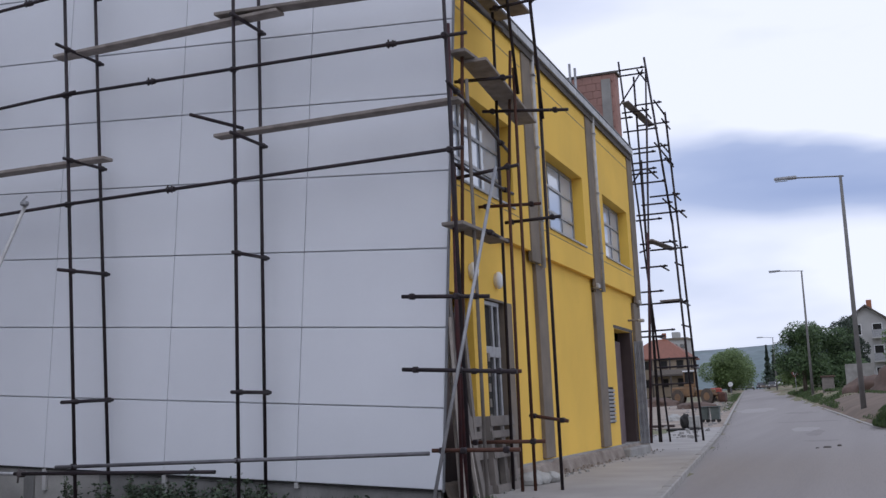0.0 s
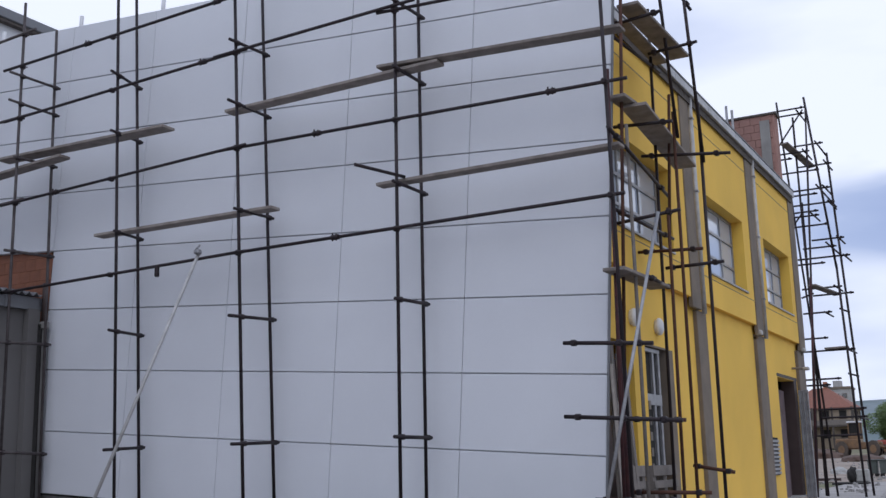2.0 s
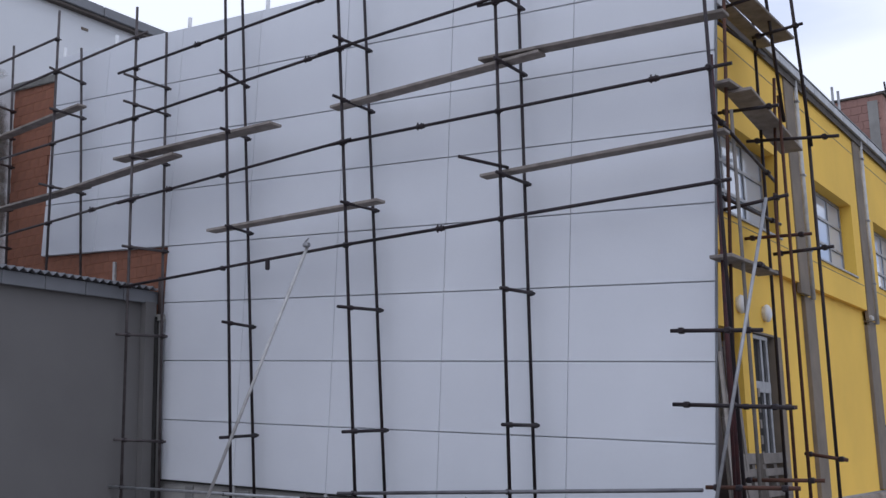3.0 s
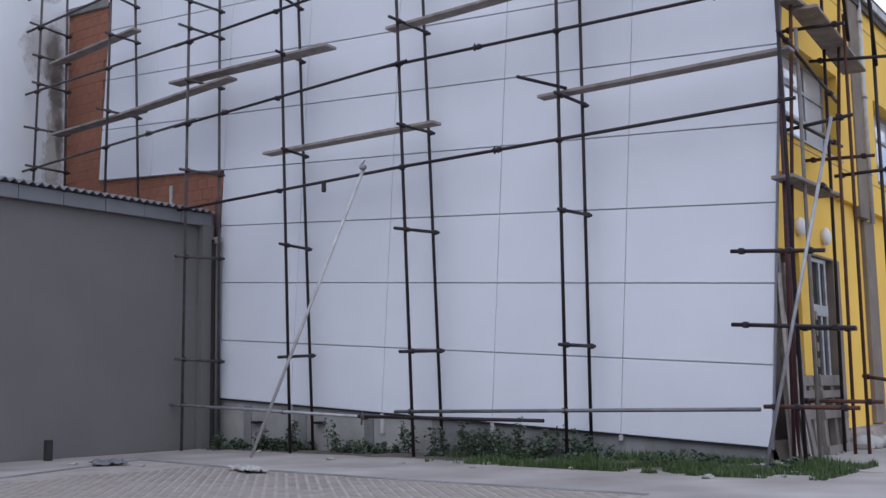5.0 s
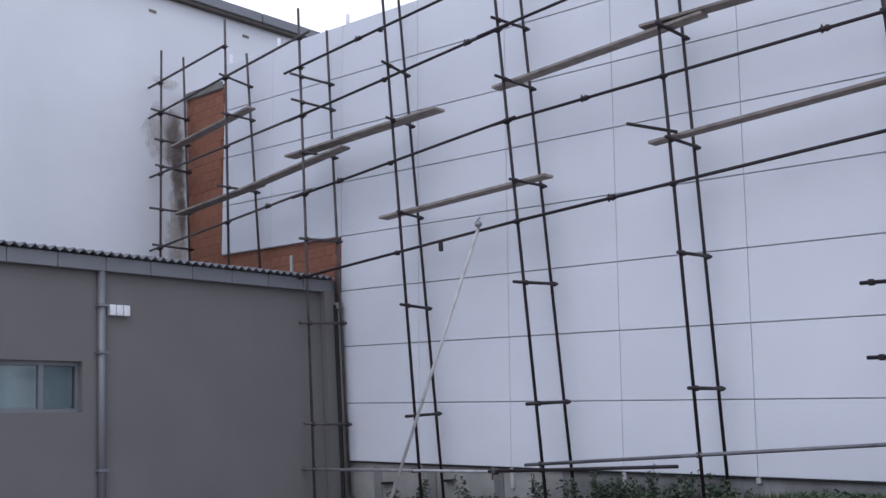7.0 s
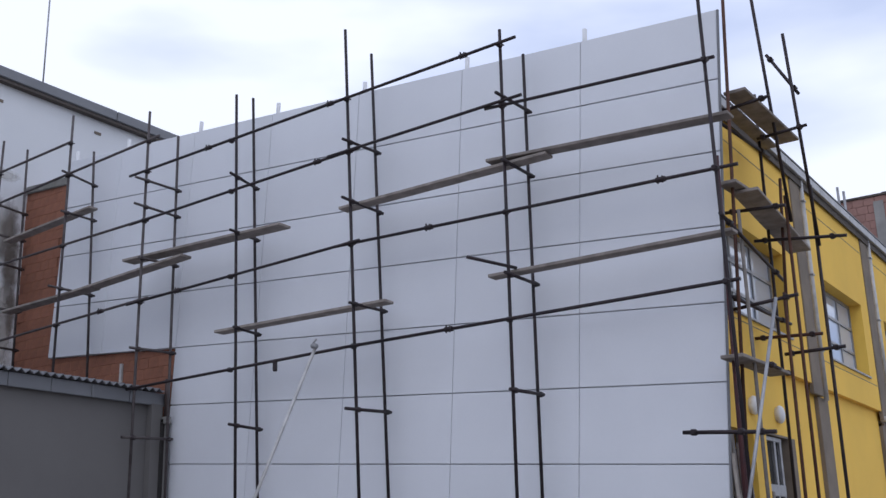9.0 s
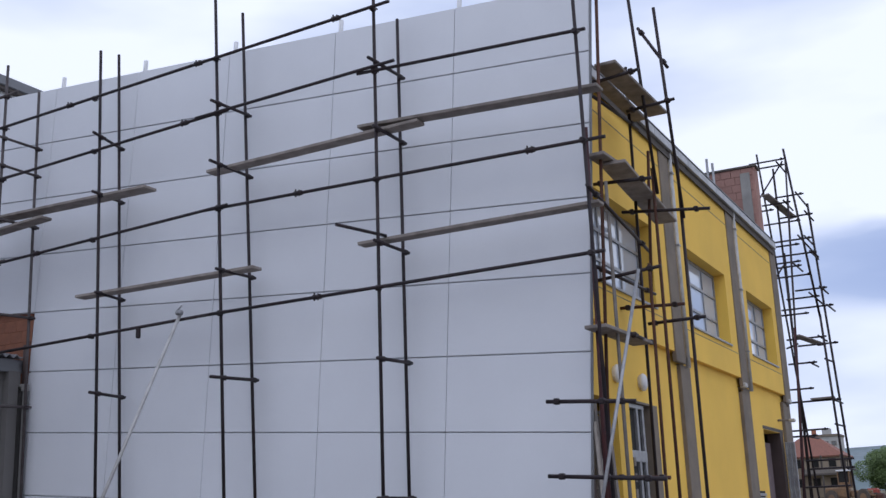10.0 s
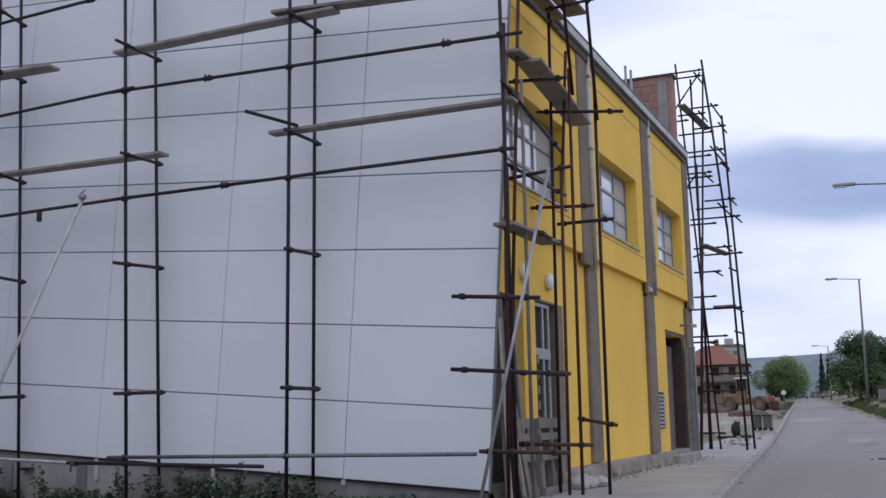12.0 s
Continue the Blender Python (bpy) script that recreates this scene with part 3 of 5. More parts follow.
# Dark strip stands in for the shade under the eaves band.
box_part("eaves_shade_strip", (-14.35, -14.2, -26, 22, 10.93, 10.996), M_SOFFIT, hall)
tube_part("lightning_rod", (-14.5, 0.35, 11.3), (-14.5, 0.35, 13.6), 0.018, M_GALV, hall, 6)
for y, z in ((1.75, 10.62), (-0.75, 10.55), (-6.0, 10.6)):
    box_part("wall_vent", (-14.36, -14.335, y - 0.09, y + 0.09, z - 0.03, z + 0.03), M_GREYP, hall)
for k, (y, z, ry, h, mat) in enumerate(((-0.12, 6.3, 0.3, 1.2, M_STAINP), (-0.12, 5.5, 0.35, 0.9, M_STAINP), (-0.5, 7.9, 0.5, 0.8, M_STAINP), (-0.22, 7.75, 0.3, 0.95, M_STAIND), (-0.12, 7.0, 0.24, 0.8, M_STAIND), (-0.05, 6.2, 0.16, 0.6, M_STAIND), (-0.5, 9.0, 0.4, 0.16, M_STAINP))):
    bm = bmesh.new()
    bmesh.ops.create_circle(bm, cap_ends=True, segments=40, radius=1)
    for v in bm.verts:
        w = 1 + 0.35 * noise.noise(v.co * 2.5 + Vector((k * 3, 0, 0))) + 0.22 * noise.noise(v.co * 7 + Vector((k * 5, 0, 0)))
        v.co = Vector((-14.347 + 0.003 * k, min(0.06, y + v.co.x * ry * w), z + v.co.y * h * w))
    part("mortar_patch", bm, mat, hall, "rough grey mortar smear")
bm = bmesh.new()
box(bm, -40, -14.76, -26, 22, 11.1, 11.3)
tagged(part("hall_roof", bm, M_ROOFSH), "sheet roof of the tall hall", "roof", kind="structure")

annex = thing("annex", (0, 0, 0), "low dark grey rendered annex with a corrugated roof", "annex", kind="structure")
AW = [(-8.2, -5.03, 1.76, 2.49)]
bm = bmesh.new()
pierced(bm, (-14.0, -0.12), (-0.3, 3.85), AW, lambda u, v, d: Vector((-9.85 - d, u, v)), 0.3)
part("annex_wall", bm, M_ANNEX, annex)
box_part("corner_trim", (-9.84, -9.72, -0.36, -0.12, 0.0, 3.85), M_ANNEX, annex)
# Added black strip for the deep shade between annex corner and panels.
box_part("gap_shade_strip", (-9.73, -9.645, -0.16, -0.125, 0.0, 3.6), M_RUBBER, annex, label="black strip standing in for the shaded corner gap")
box_part("end_wall", (-14.34, -9.86, -14.3, -14.0, -0.3, 3.85), M_ANNEX, annex)
for k in range(18):
    y = -14.0 + k * 0.775
    box_part("fascia_panel", (-9.8, -9.74, y, min(y + 0.766, -0.05), 3.83, 4.05), M_ANNEXT, annex, 0.008)
bm = bmesh.new()
n = 92
prev = None
for i in range(n * 4 + 1):
    y = -14.1 + 13.95 * i / (n * 4)
    dz = 0.03 * math.sin(i * math.pi / 2)
    cur = [bm.verts.new(p) for p in ((-9.66, y, 4.09 + dz), (-14.33, y, 4.75 + dz))]
    if prev:
        bm.faces.new((prev[0], prev[1], cur[1], cur[0]))
    prev = cur
ro = part("roof_sheet", bm, M_ROOFSH, annex, "corrugated roof sheet")
sol = ro.modifiers.new("thick", "SOLIDIFY")
sol.thickness = 0.015
tube_part("downpipe", (-9.8, -4.75, 0.0), (-9.8, -4.75, 3.83), 0.06, M_ANNEXT, annex, 10)
for z in (0.9, 2.6, 3.3):
    box_part("pipe_bracket", (-9.86, -9.73, -4.83, -4.67, z, z + 0.04), M_ANNEXT, annex)
for k in range(3):
    box_part("meter_box", (-9.85, -9.76, -4.63 + k * 0.12, -4.525 + k * 0.12, 3.18, 3.34), M_WHITE, annex, 0.008)
aw = thing("window_2", (0, 0, 0), "wide low window with grey frame and bluish glass", "window", kind="structure")
bm = bmesh.new()
for d in ((-8.2, -5.03, 1.76, 1.82), (-8.2, -5.03, 2.43, 2.49), (-8.2, -8.14, 1.82, 2.43), (-5.09, -5.03, 1.82, 2.43)):
    box(bm, -10.02, -9.95, *d)
part("window_frame", bm, M_ANNEXT, aw)
for y in (-5.62, -6.72, -7.45):
    box_part("mullion", (-10.02, -9.948, y - 0.035, y + 0.035, 1.82, 2.43), M_ANNEXT, aw)
ed = [-8.14, -7.45, -6.72, -5.62, -5.09]
for a, b in zip(ed, ed[1:]):
    box_part("pane", (-9.99, -9.98, a + 0.03, b - 0.03, 1.825, 2.425), M_TEAL, aw)
    box_part("blind", (-10.2, -10.18, a + 0.1, b - 0.28, 1.83, 2.3), M_PALE, aw)

# exposed clay blocks above the annex roof and beside the cladding
block_bm = bmesh.new()
box(block_bm, 0, 0.252, 0, 0.016, 0, 0.193, bevel=0.003)
BLOCK = mesh_of(block_bm, "brick", M_BRICK)
bricks = []
for r in range(26):
    z = 4.0 + r * 0.197
    for c in range(20):
        x = -14.33 + c * 0.256 + (0.128 if r % 2 else 0)
        if x + 0.25 > -9.62:
            continue
        low = z < 0.17 + 9.9 * math.sin(TH) + 3.98 + (-x - 9.9) * math.tan(TH)
        inner = x + 0.2 < -13.0 - (6.9 - z) * 0.035
        if z + 0.19 > 8.75 or not (low or inner):
            continue
        bricks.append((x, z))

# ---- scaffold along the panelled wall ----


def coupler(p, parent):
    bm = bmesh.new()
    box(bm, p[0] - 0.036, p[0] + 0.036, p[1] - 0.045, p[1] + 0.045, p[2] - 0.036, p[2] + 0.036, bevel=0.015)
    tube(bm, (p[0] + 0.03, p[1] - 0.07, p[2]), (p[0] + 0.03, p[1] + 0.07, p[2] + 0.01), 0.012, 6)
    return part("coupler", bm, M_STEEL, parent)


scaf = thing("scaffold", (0, 0, 0), "dark tubular steel scaffold along the white cladding", "scaffold")
R = 0.024
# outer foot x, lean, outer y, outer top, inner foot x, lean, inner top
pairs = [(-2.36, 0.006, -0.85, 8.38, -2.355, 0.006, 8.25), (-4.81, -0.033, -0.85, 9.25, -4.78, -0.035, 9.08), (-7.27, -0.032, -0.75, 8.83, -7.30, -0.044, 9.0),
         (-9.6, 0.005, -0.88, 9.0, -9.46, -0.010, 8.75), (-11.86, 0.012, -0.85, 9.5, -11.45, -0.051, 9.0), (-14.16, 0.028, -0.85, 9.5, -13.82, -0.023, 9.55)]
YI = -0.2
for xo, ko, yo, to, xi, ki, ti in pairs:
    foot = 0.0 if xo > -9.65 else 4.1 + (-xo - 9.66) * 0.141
    # Far standards take the steel lightened for haze.
    steel_tone = M_STEELG if xo < -9 else M_STEEL
    tube_part("standard", (xo + ko * foot, yo, foot), (xo + ko * to, yo, to), R, steel_tone, scaf)
    tube_part("standard", (xi + ki * foot, YI, foot), (xi + ki * ti, YI, ti), R, steel_tone, scaf)
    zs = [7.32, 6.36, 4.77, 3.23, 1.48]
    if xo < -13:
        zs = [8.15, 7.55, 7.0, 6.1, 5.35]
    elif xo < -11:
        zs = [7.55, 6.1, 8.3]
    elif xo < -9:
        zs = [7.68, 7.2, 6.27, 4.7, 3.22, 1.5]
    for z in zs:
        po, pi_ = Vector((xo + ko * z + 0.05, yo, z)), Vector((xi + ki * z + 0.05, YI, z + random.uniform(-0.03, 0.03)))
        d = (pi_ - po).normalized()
        tube_part("transom", po - d * random.uniform(0.1, 0.3), pi_ + d * 0.07, R, steel_tone, scaf)
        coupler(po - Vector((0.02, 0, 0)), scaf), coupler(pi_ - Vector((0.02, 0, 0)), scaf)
tube_part("transom", (-2.5, -1.6, 4.89), (-2.3, -0.7, 4.9), R, M_STEEL, scaf)
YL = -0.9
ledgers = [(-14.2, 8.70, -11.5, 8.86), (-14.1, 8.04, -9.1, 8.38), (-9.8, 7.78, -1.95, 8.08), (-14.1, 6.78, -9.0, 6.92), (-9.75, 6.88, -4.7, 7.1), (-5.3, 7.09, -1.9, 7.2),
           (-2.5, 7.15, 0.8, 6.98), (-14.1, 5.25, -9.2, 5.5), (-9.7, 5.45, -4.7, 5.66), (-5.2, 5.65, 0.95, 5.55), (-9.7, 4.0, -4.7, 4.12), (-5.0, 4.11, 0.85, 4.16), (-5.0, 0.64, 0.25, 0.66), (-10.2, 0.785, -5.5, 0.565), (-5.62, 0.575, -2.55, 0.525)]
runs = []
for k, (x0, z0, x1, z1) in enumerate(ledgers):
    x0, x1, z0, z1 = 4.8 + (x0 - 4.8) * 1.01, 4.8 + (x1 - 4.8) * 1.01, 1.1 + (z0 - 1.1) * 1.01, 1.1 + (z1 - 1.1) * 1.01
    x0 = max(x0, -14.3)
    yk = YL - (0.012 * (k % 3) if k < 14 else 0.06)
    # Far ledgers too use the haze-lightened steel.
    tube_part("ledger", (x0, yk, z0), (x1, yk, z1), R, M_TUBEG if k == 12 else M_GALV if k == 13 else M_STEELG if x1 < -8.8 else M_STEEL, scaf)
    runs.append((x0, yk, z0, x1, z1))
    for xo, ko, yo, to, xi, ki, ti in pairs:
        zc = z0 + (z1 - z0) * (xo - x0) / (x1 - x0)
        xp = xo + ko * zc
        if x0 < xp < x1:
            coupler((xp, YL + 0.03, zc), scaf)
# sleeves where two tubes of a ledger meet
for x, z in ((-3.57, 5.73), (-0.07, 5.65), (-3.26, 4.18), (-10.53, 5.46), (-5.62, 7.15), (-8.0, 7.93), (-5.36, 8.06), (-2.89, 8.06), (-8.6, 5.56)):
    fits = [(abs(z0 + (z1 - z0) * (x - x0) / (x1 - x0) - z), yk, z0 + (z1 - z0) * (x - x0) / (x1 - x0)) for x0, yk, z0, x1, z1 in runs if x0 < x < x1]
    gap, y, z = min(fits)
    bm = bmesh.new()
    tube(bm, (x - 0.06, y, z), (x + 0.06, y, z), 0.036, 10)
    tube(bm, (x - 0.03, y - 0.02, z - 0.055), (x - 0.03, y - 0.02, z + 0.055), 0.012, 6)
    tube(bm, (x + 0.03, y - 0.02, z - 0.05), (x + 0.03, y - 0.02, z + 0.04), 0.012, 6)
    part("sleeve", bm, M_STEEL, scaf)
# a loose clamp hanging from a ledger
bm = bmesh.new()
box(bm, -5.67, -5.59, YL - 0.1, YL + 0.03, 0.52, 0.61, bevel=0.02)
tube(bm, (-5.64, YL - 0.09, 0.45), (-5.62, YL - 0.09, 0.64), 0.012, 6)
part("clamp", bm, M_STEELG, scaf)
bm = bmesh.new()
box(bm, -6.46, -6.4, YL - 0.04, YL + 0.03, 3.95, 4.11, bevel=0.015)
part("clamp", bm, M_STEEL, scaf)


def plank(p, q, w, t=0.045, mat=None, group="scaffold boards"):
    p, q = Vector(p), Vector(q)
    d = q - p
    bm = bmesh.new()
    box(bm, 0, d.length, -w / 2, w / 2, 0, t, bevel=0.006)
    ob = part("plank", bm, mat or M_PLANK)
    ob.matrix_world = Matrix.Translation(p) @ d.to_track_quat("X", "Z").to_matrix().to_4x4()
    return tagged(ob, "weathered grey-brown timber scaffold board on steel tubes", "plank", group)


for p, q, w in (((-11.6, -0.62, 6.02), (-8.75, -0.62, 6.21), 0.24), ((-10.25, -0.6, 6.37), (-6.55, -0.6, 6.33), 0.28),
                ((-7.95, -0.6, 4.78), (-4.5, -0.6, 4.77), 0.22), ((-5.35, -0.62, 6.34), (-1.75, -0.62, 6.4), 0.22), ((-2.7, -0.62, 6.5), (0.8, -0.62, 6.33), 0.22),
                ((-2.75, -0.6, 4.84), (0.7, -0.6, 4.85), 0.2), ((-13.7, -0.6, 5.96), (-11.1, -0.6, 6.04), 0.24), ((-13.85, -0.6, 7.41), (-11.3, -0.6, 7.6), 0.2)):
    plank(p, q, w)
prop = thing("brace_pole", (0, 0, 0), "slim grey steel brace leaning against the scaffold", "brace pole")
tube_part("pole", (-7.1, -1.75, 0.0), (-5.55, -1.0, 4.2), 0.024, M_PALE, prop)
bm = bmesh.new()
box(bm, -5.6, -5.5, -1.08, -0.98, 4.17, 4.24, bevel=0.02)
tube(bm, (-5.6, -1.04, 4.22), (-5.5, -1.04, 4.3), 0.014, 6)
part("clamp", bm, M_GALV, prop)

# ---- scaffold at the corner and the yellow wall ----
scb = thing("scaffold", (0, 0, 0), "rusty tubular steel scaffold in front of the yellow wall", "scaffold")
for p, q, mat, r in (((0.67, -0.85, 0.0), (0.6, -0.85, 8.6), M_STEEL, R), ((0.22, 0.1, 0.0), (0.64, 0.1, 8.6), M_RUST, R), ((0.36, -0.3, 0.0), (0.45, -0.25, 6.0), M_MAROON, R), ((0.3, 0.02, 0.0), (0.34, 0.0, 4.2), M_MAROON, 0.034),
                       ((0.65, 1.83, 0.0), (0.65, 1.9, 6.0), M_RUST, R), ((0.7, 1.9, 5.6), (0.7, 1.12, 9.0), M_STEEL, R), ((1.0, 1.93, 0.0), (1.0, 1.97, 6.1), M_STEEL, R), ((1.03, 1.95, 5.2), (1.03, 1.36, 8.2), M_STEEL, R),
                       ((0.3, 1.95, 0.0), (0.3, 2.18, 7.75), M_STEEL, R), ((0.5, 1.72, 0.0), (0.5, 1.85, 4.6), M_RUST, R), ((0.5, 1.85, 4.2), (0.5, 2.3, 6.4), M_RUST, R)):
    tube_part("standard", p, q, r, mat, scb)
for p, q, mat in (((0.15, 1.9, 5.42), (1.42, 1.9, 5.27), M_STEEL), ((-0.0, 1.95, 4.03), (0.93, 1.95, 3.98), M_RUST), ((0.4, 1.9, 3.75), (1.22, 1.9, 3.76), M_STEEL),
                  ((0.45, 1.55, 6.8), (1.15, 1.6, 6.86), M_STEEL), ((-0.02, -1.0, 2.48), (1.06, -1.0, 2.4), M_STEEL), ((-0.05, -1.0, 1.63), (1.34, -1.0, 1.53), M_STEEL),
                  ((0.3, 0.3, 1.62), (1.0, 0.3, 1.58), M_RUST), ((0.28, -1.0, 0.69), (1.33, -1.0, 0.67), M_RUST), ((0.2, 0.4, 0.73), (1.2, 0.5, 0.71), M_RUST),
                  ((0.6, 1.9, 1.03), (1.15, 1.9, 0.93), M_RUST), ((0.3, 0.1, 6.7), (0.33, 2.5, 6.85), M_STEEL), ((0.2, 0.6, 5.5), (1.0, 0.6, 5.45), M_STEEL),
                  ((0.33, 0.0, 4.25), (0.33, 2.6, 4.3), M_STEEL), ((0.1, 0.3, 4.1), (1.1, 0.35, 4.2), M_STEEL), ((0.62, 1.9, 8.2), (1.03, 1.85, 7.45), M_STEEL),
                  ((0.3, 2.4, 3.55), (0.8, -0.2, 3.3), M_STEEL), ((0.67, -1.0, 5.0), (0.36, 2.4, 4.9), M_STEEL), ((0.3, 0.4, 6.85), (1.0, 0.45, 6.93), M_STEEL)):
    tube_part("tube", p, q, R, mat, scb)
    coupler(Vector(p).lerp(Vector(q), 0.12), scb), coupler(Vector(p).lerp(Vector(q), 0.85), scb)
for x, z in ((0.67, 6.98), (0.67, 5.56), (0.67, 4.16), (0.67, 2.43), (0.67, 1.58), (0.67, 0.68)):
    coupler((x, -1.02, z), scb)
br = thing("brace_pole", (0, 0, 0), "pale galvanised brace pole leaning at the corner", "brace pole")
tube_part("pole", (0.52, -1.75, 0.0), (1.2, -0.95, 3.9), 0.021, M_GALV, br)
br = thing("brace_pole", (0, 0, 0), "pale galvanised brace pole leaning at the corner", "brace pole")
tube_part("pole", (0.54, 0.1, 0.0), (0.54, 0.1, 5.35), 0.024, M_GREYWOOD, br)
for p, q, w in (((0.62, 0.2, 5.6), (0.3, 3.65, 5.62), 0.34), ((0.5, -0.12, 5.65), (0.52, 0.6, 5.66), 0.24), ((0.62, 0.2, 6.99), (0.64, 2.5, 7.0), 0.3), ((0.36, 0.7, 6.98), (0.34, 2.55, 6.99), 0.2), ((0.47, -0.5, 3.36), (0.42, 1.5, 3.4), 0.28)):
    plank(p, q, w)

# ---- far scaffold tower ----
tow = thing("scaffold", (0, 0, 0), "tall slender rusty scaffold tower standing on the footpath", "scaffold")
# foot x, y, head x, head height
for x0, y, x1, z, mat, r in ((-0.53, 20.3, -1.27, 11.8, M_STEEL, 0.03), (-0.79, 20.3, -0.83, 11.25, M_STEEL, 0.032), (-0.97, 19.7, -0.34, 11.3, M_STEEL, 0.027), (-1.0, 19.85, -0.42, 10.2, M_MAROON, 0.03),
                             (-0.99, 19.62, -0.62, 6.2, M_MAROON, 0.034), (0.38, 20.7, -0.01, 10.1, M_STEEL, 0.034), (-0.86, 20.4, -0.8, 8.6, M_STEEL, 0.03), (0.32, 19.6, 0.12, 6.5, M_STEEL, 0.034)):
    tube_part("standard", (x0, y, 0.0), (x1, y, z), r, mat, tow)
tube_part("standard", (0.12, 19.6, 6.4), (-0.35, 19.6, 11.6), 0.034, M_STEEL, tow)
# left end, right end, height
rungs = [(-1.47, -0.42, 11.42), (-1.24, -0.45, 11.27), (-0.85, -0.01, 10.3), (-1.22, -0.38, 10.06), (-1.58, -0.91, 9.92), (-0.81, 0.18, 9.64),
         (-1.22, -0.16, 9.45), (-1.02, 0.09, 8.9), (-0.99, -0.3, 8.78), (-1.07, 0.19, 8.43), (-1.08, -0.3, 8.24), (-1.09, -0.31, 8.13),
         (-1.06, -0.03, 7.79), (-0.57, 0.34, 7.36), (-0.86, 0.09, 7.15), (-1.0, 0.47, 6.81), (-1.04, -0.25, 6.67), (-0.99, 0.14, 5.95),
         (-0.66, 0.47, 5.71), (-1.0, -0.19, 5.22), (-1.06, -0.38, 4.49), (-1.2, 0.36, 4.1), (-1.21, -0.11, 3.3), (-1.22, -0.43, 3.14),
         (-0.81, 0.5, 2.43), (-0.75, 0.49, 2.2), (-0.95, 0.29, 1.7)]
for k, (x0, x1, z) in enumerate(rungs):
    y0 = 20.0 + 0.1 * (k % 3)
    tube_part("ledger", (x0, y0, z), (x1, y0, z), 0.027, M_STEEL, tow)
    coupler((x1 - 0.08, y0 - 0.03, z), tow)
    if k % 2:
        tube_part("transom", (x1 - 0.12, 19.5, z - 0.06), (x1 - 0.1, 20.9, z - 0.05), 0.026, M_STEEL, tow)
braces = [(-1.27, 10.25, -0.46, 11.32), (-0.2, 10.31, 0.1, 9.79), (-1.06, 7.76, -0.74, 8.17), (-0.28, 8.99, 0.24, 8.22),
          (-0.16, 7.24, 0.27, 6.76), (-0.97, 5.66, -0.62, 5.77), (0.05, 5.27, 0.32, 5.13), (0.11, 3.41, 0.4, 3.31)]
for x0, z0, x1, z1 in braces:
    tube_part("diagonal", (x0, 19.9, z0), (x1, 19.9, z1), 0.026, M_STEEL, tow)
for p, q, w in (((-1.05, 19.7, 10.3), (-0.5, 20.9, 9.75), 0.26), ((-0.62, 19.6, 5.95), (-0.1, 20.9, 5.78), 0.26), ((-0.45, 19.9, 4.12), (0.2, 19.95, 4.13), 0.4)):
    plank(p, q, w)

# ---- brick stair head on the roof ----
sh = thing("stair_head", (0, 0, 0), "unplastered red block stair head with a concrete column", "stair head", kind="structure")
box_part("block_wall", (-1.95, -0.07, 13.3, 13.7, 7.55, 9.27), M_BRICKP, sh)
block_bm = bmesh.new()
box(block_bm, 0, 0.245, 0, 0.02, 0, 0.185, bevel=0.004)
BLOCKP = mesh_of(block_bm, "brick", M_BRICKP)
for r in range(9):
    for c in range(7):
        x = -1.92 + c * 0.256 + (0.09 if r % 2 else 0)
        if x + 0.25 < -0.06:
            ob = part("brick", BLOCKP, None, sh)
            ob.location = (x, 13.284, 7.53 + r * 0.193)
box_part("column", (-0.42, -0.19, 13.26, 13.5, 7.55, 9.14), M_CONC, sh)
box_part("cap", (-2.0, -0.02, 13.25, 13.75, 9.273, 9.32), M_SOFFIT, sh)
for x, z in ((-1.13, 9.58), (-1.0, 9.45)):
    tube_part("vent_pipe", (x, 13.0, 7.5), (x, 13.0, z), 0.035, M_GALV, sh, 6)

# ---- street lamps ----


def street_lamp(x, y, z, h, reach, label):
    t = thing("street_lamp", (x, y, z), label, "street lamp", "street lamps")
    tube_part("pole", (0, 0, -0.3), (0, 0, h), 0.13, M_POLE, t, 10, r2=0.07)
    tube_part("arm", (0.15, 0, h - 0.05), (-reach + 0.9, 0, h + 0.12), 0.035, M_POLE, t, 6)
    bm = bmesh.new()
    box(bm, -reach, -reach + 1.05, -0.13, 0.13, h + 0.06, h + 0.22, bevel=0.05)
    part("lamp_head", bm, M_GALV, t)
    box_part("lens", (-reach + 0.05, -reach + 0.6, -0.1, 0.1, h + 0.02, h + 0.06), M_GLASSW, t)
    return t


street_lamp(4.88, 41.4, 0.75, 10.7, 3.0, "tall grey street lamp with one curved arm")
street_lamp(0.65, 92.8, 1.6, 11.2, 2.9, "tall grey street lamp farther up the street")
street_lamp(-8.5, 180, 2.9, 8.7, 2.6, "distant grey street lamp beside the road")

# ---- doors, lamps and vent of the yellow front ----
d1 = thing("door_1", (0, 0, 0), "tall glazed door with pale grey frame set deep in wall", "door", kind="structure")
for y0, y1, z0, z1 in ((2.3, 2.36, 0.03, 2.73), (2.75, 2.83, 0.03, 2.73), (3.02, 3.1, 0.03, 2.73), (2.36, 3.1, 1.9, 2.06), (2.36, 3.1, 2.67, 2.73)):
    box_part("door_frame", (-0.225, -0.145, y0, y1, z0, z1) if y1 - y0 > 0.2 else (-0.22, -0.15, y0, y1, z0, z1), M_GALV, d1, 0.004)
# Opaque panes: the dark room behind is put into their colour.
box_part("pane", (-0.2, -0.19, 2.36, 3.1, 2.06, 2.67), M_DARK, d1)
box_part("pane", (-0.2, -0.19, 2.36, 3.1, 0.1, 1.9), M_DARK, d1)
box_part("jamb", (-0.39, -0.096, 3.3, 3.62, 0.0, 2.76), M_GREYP, d1)
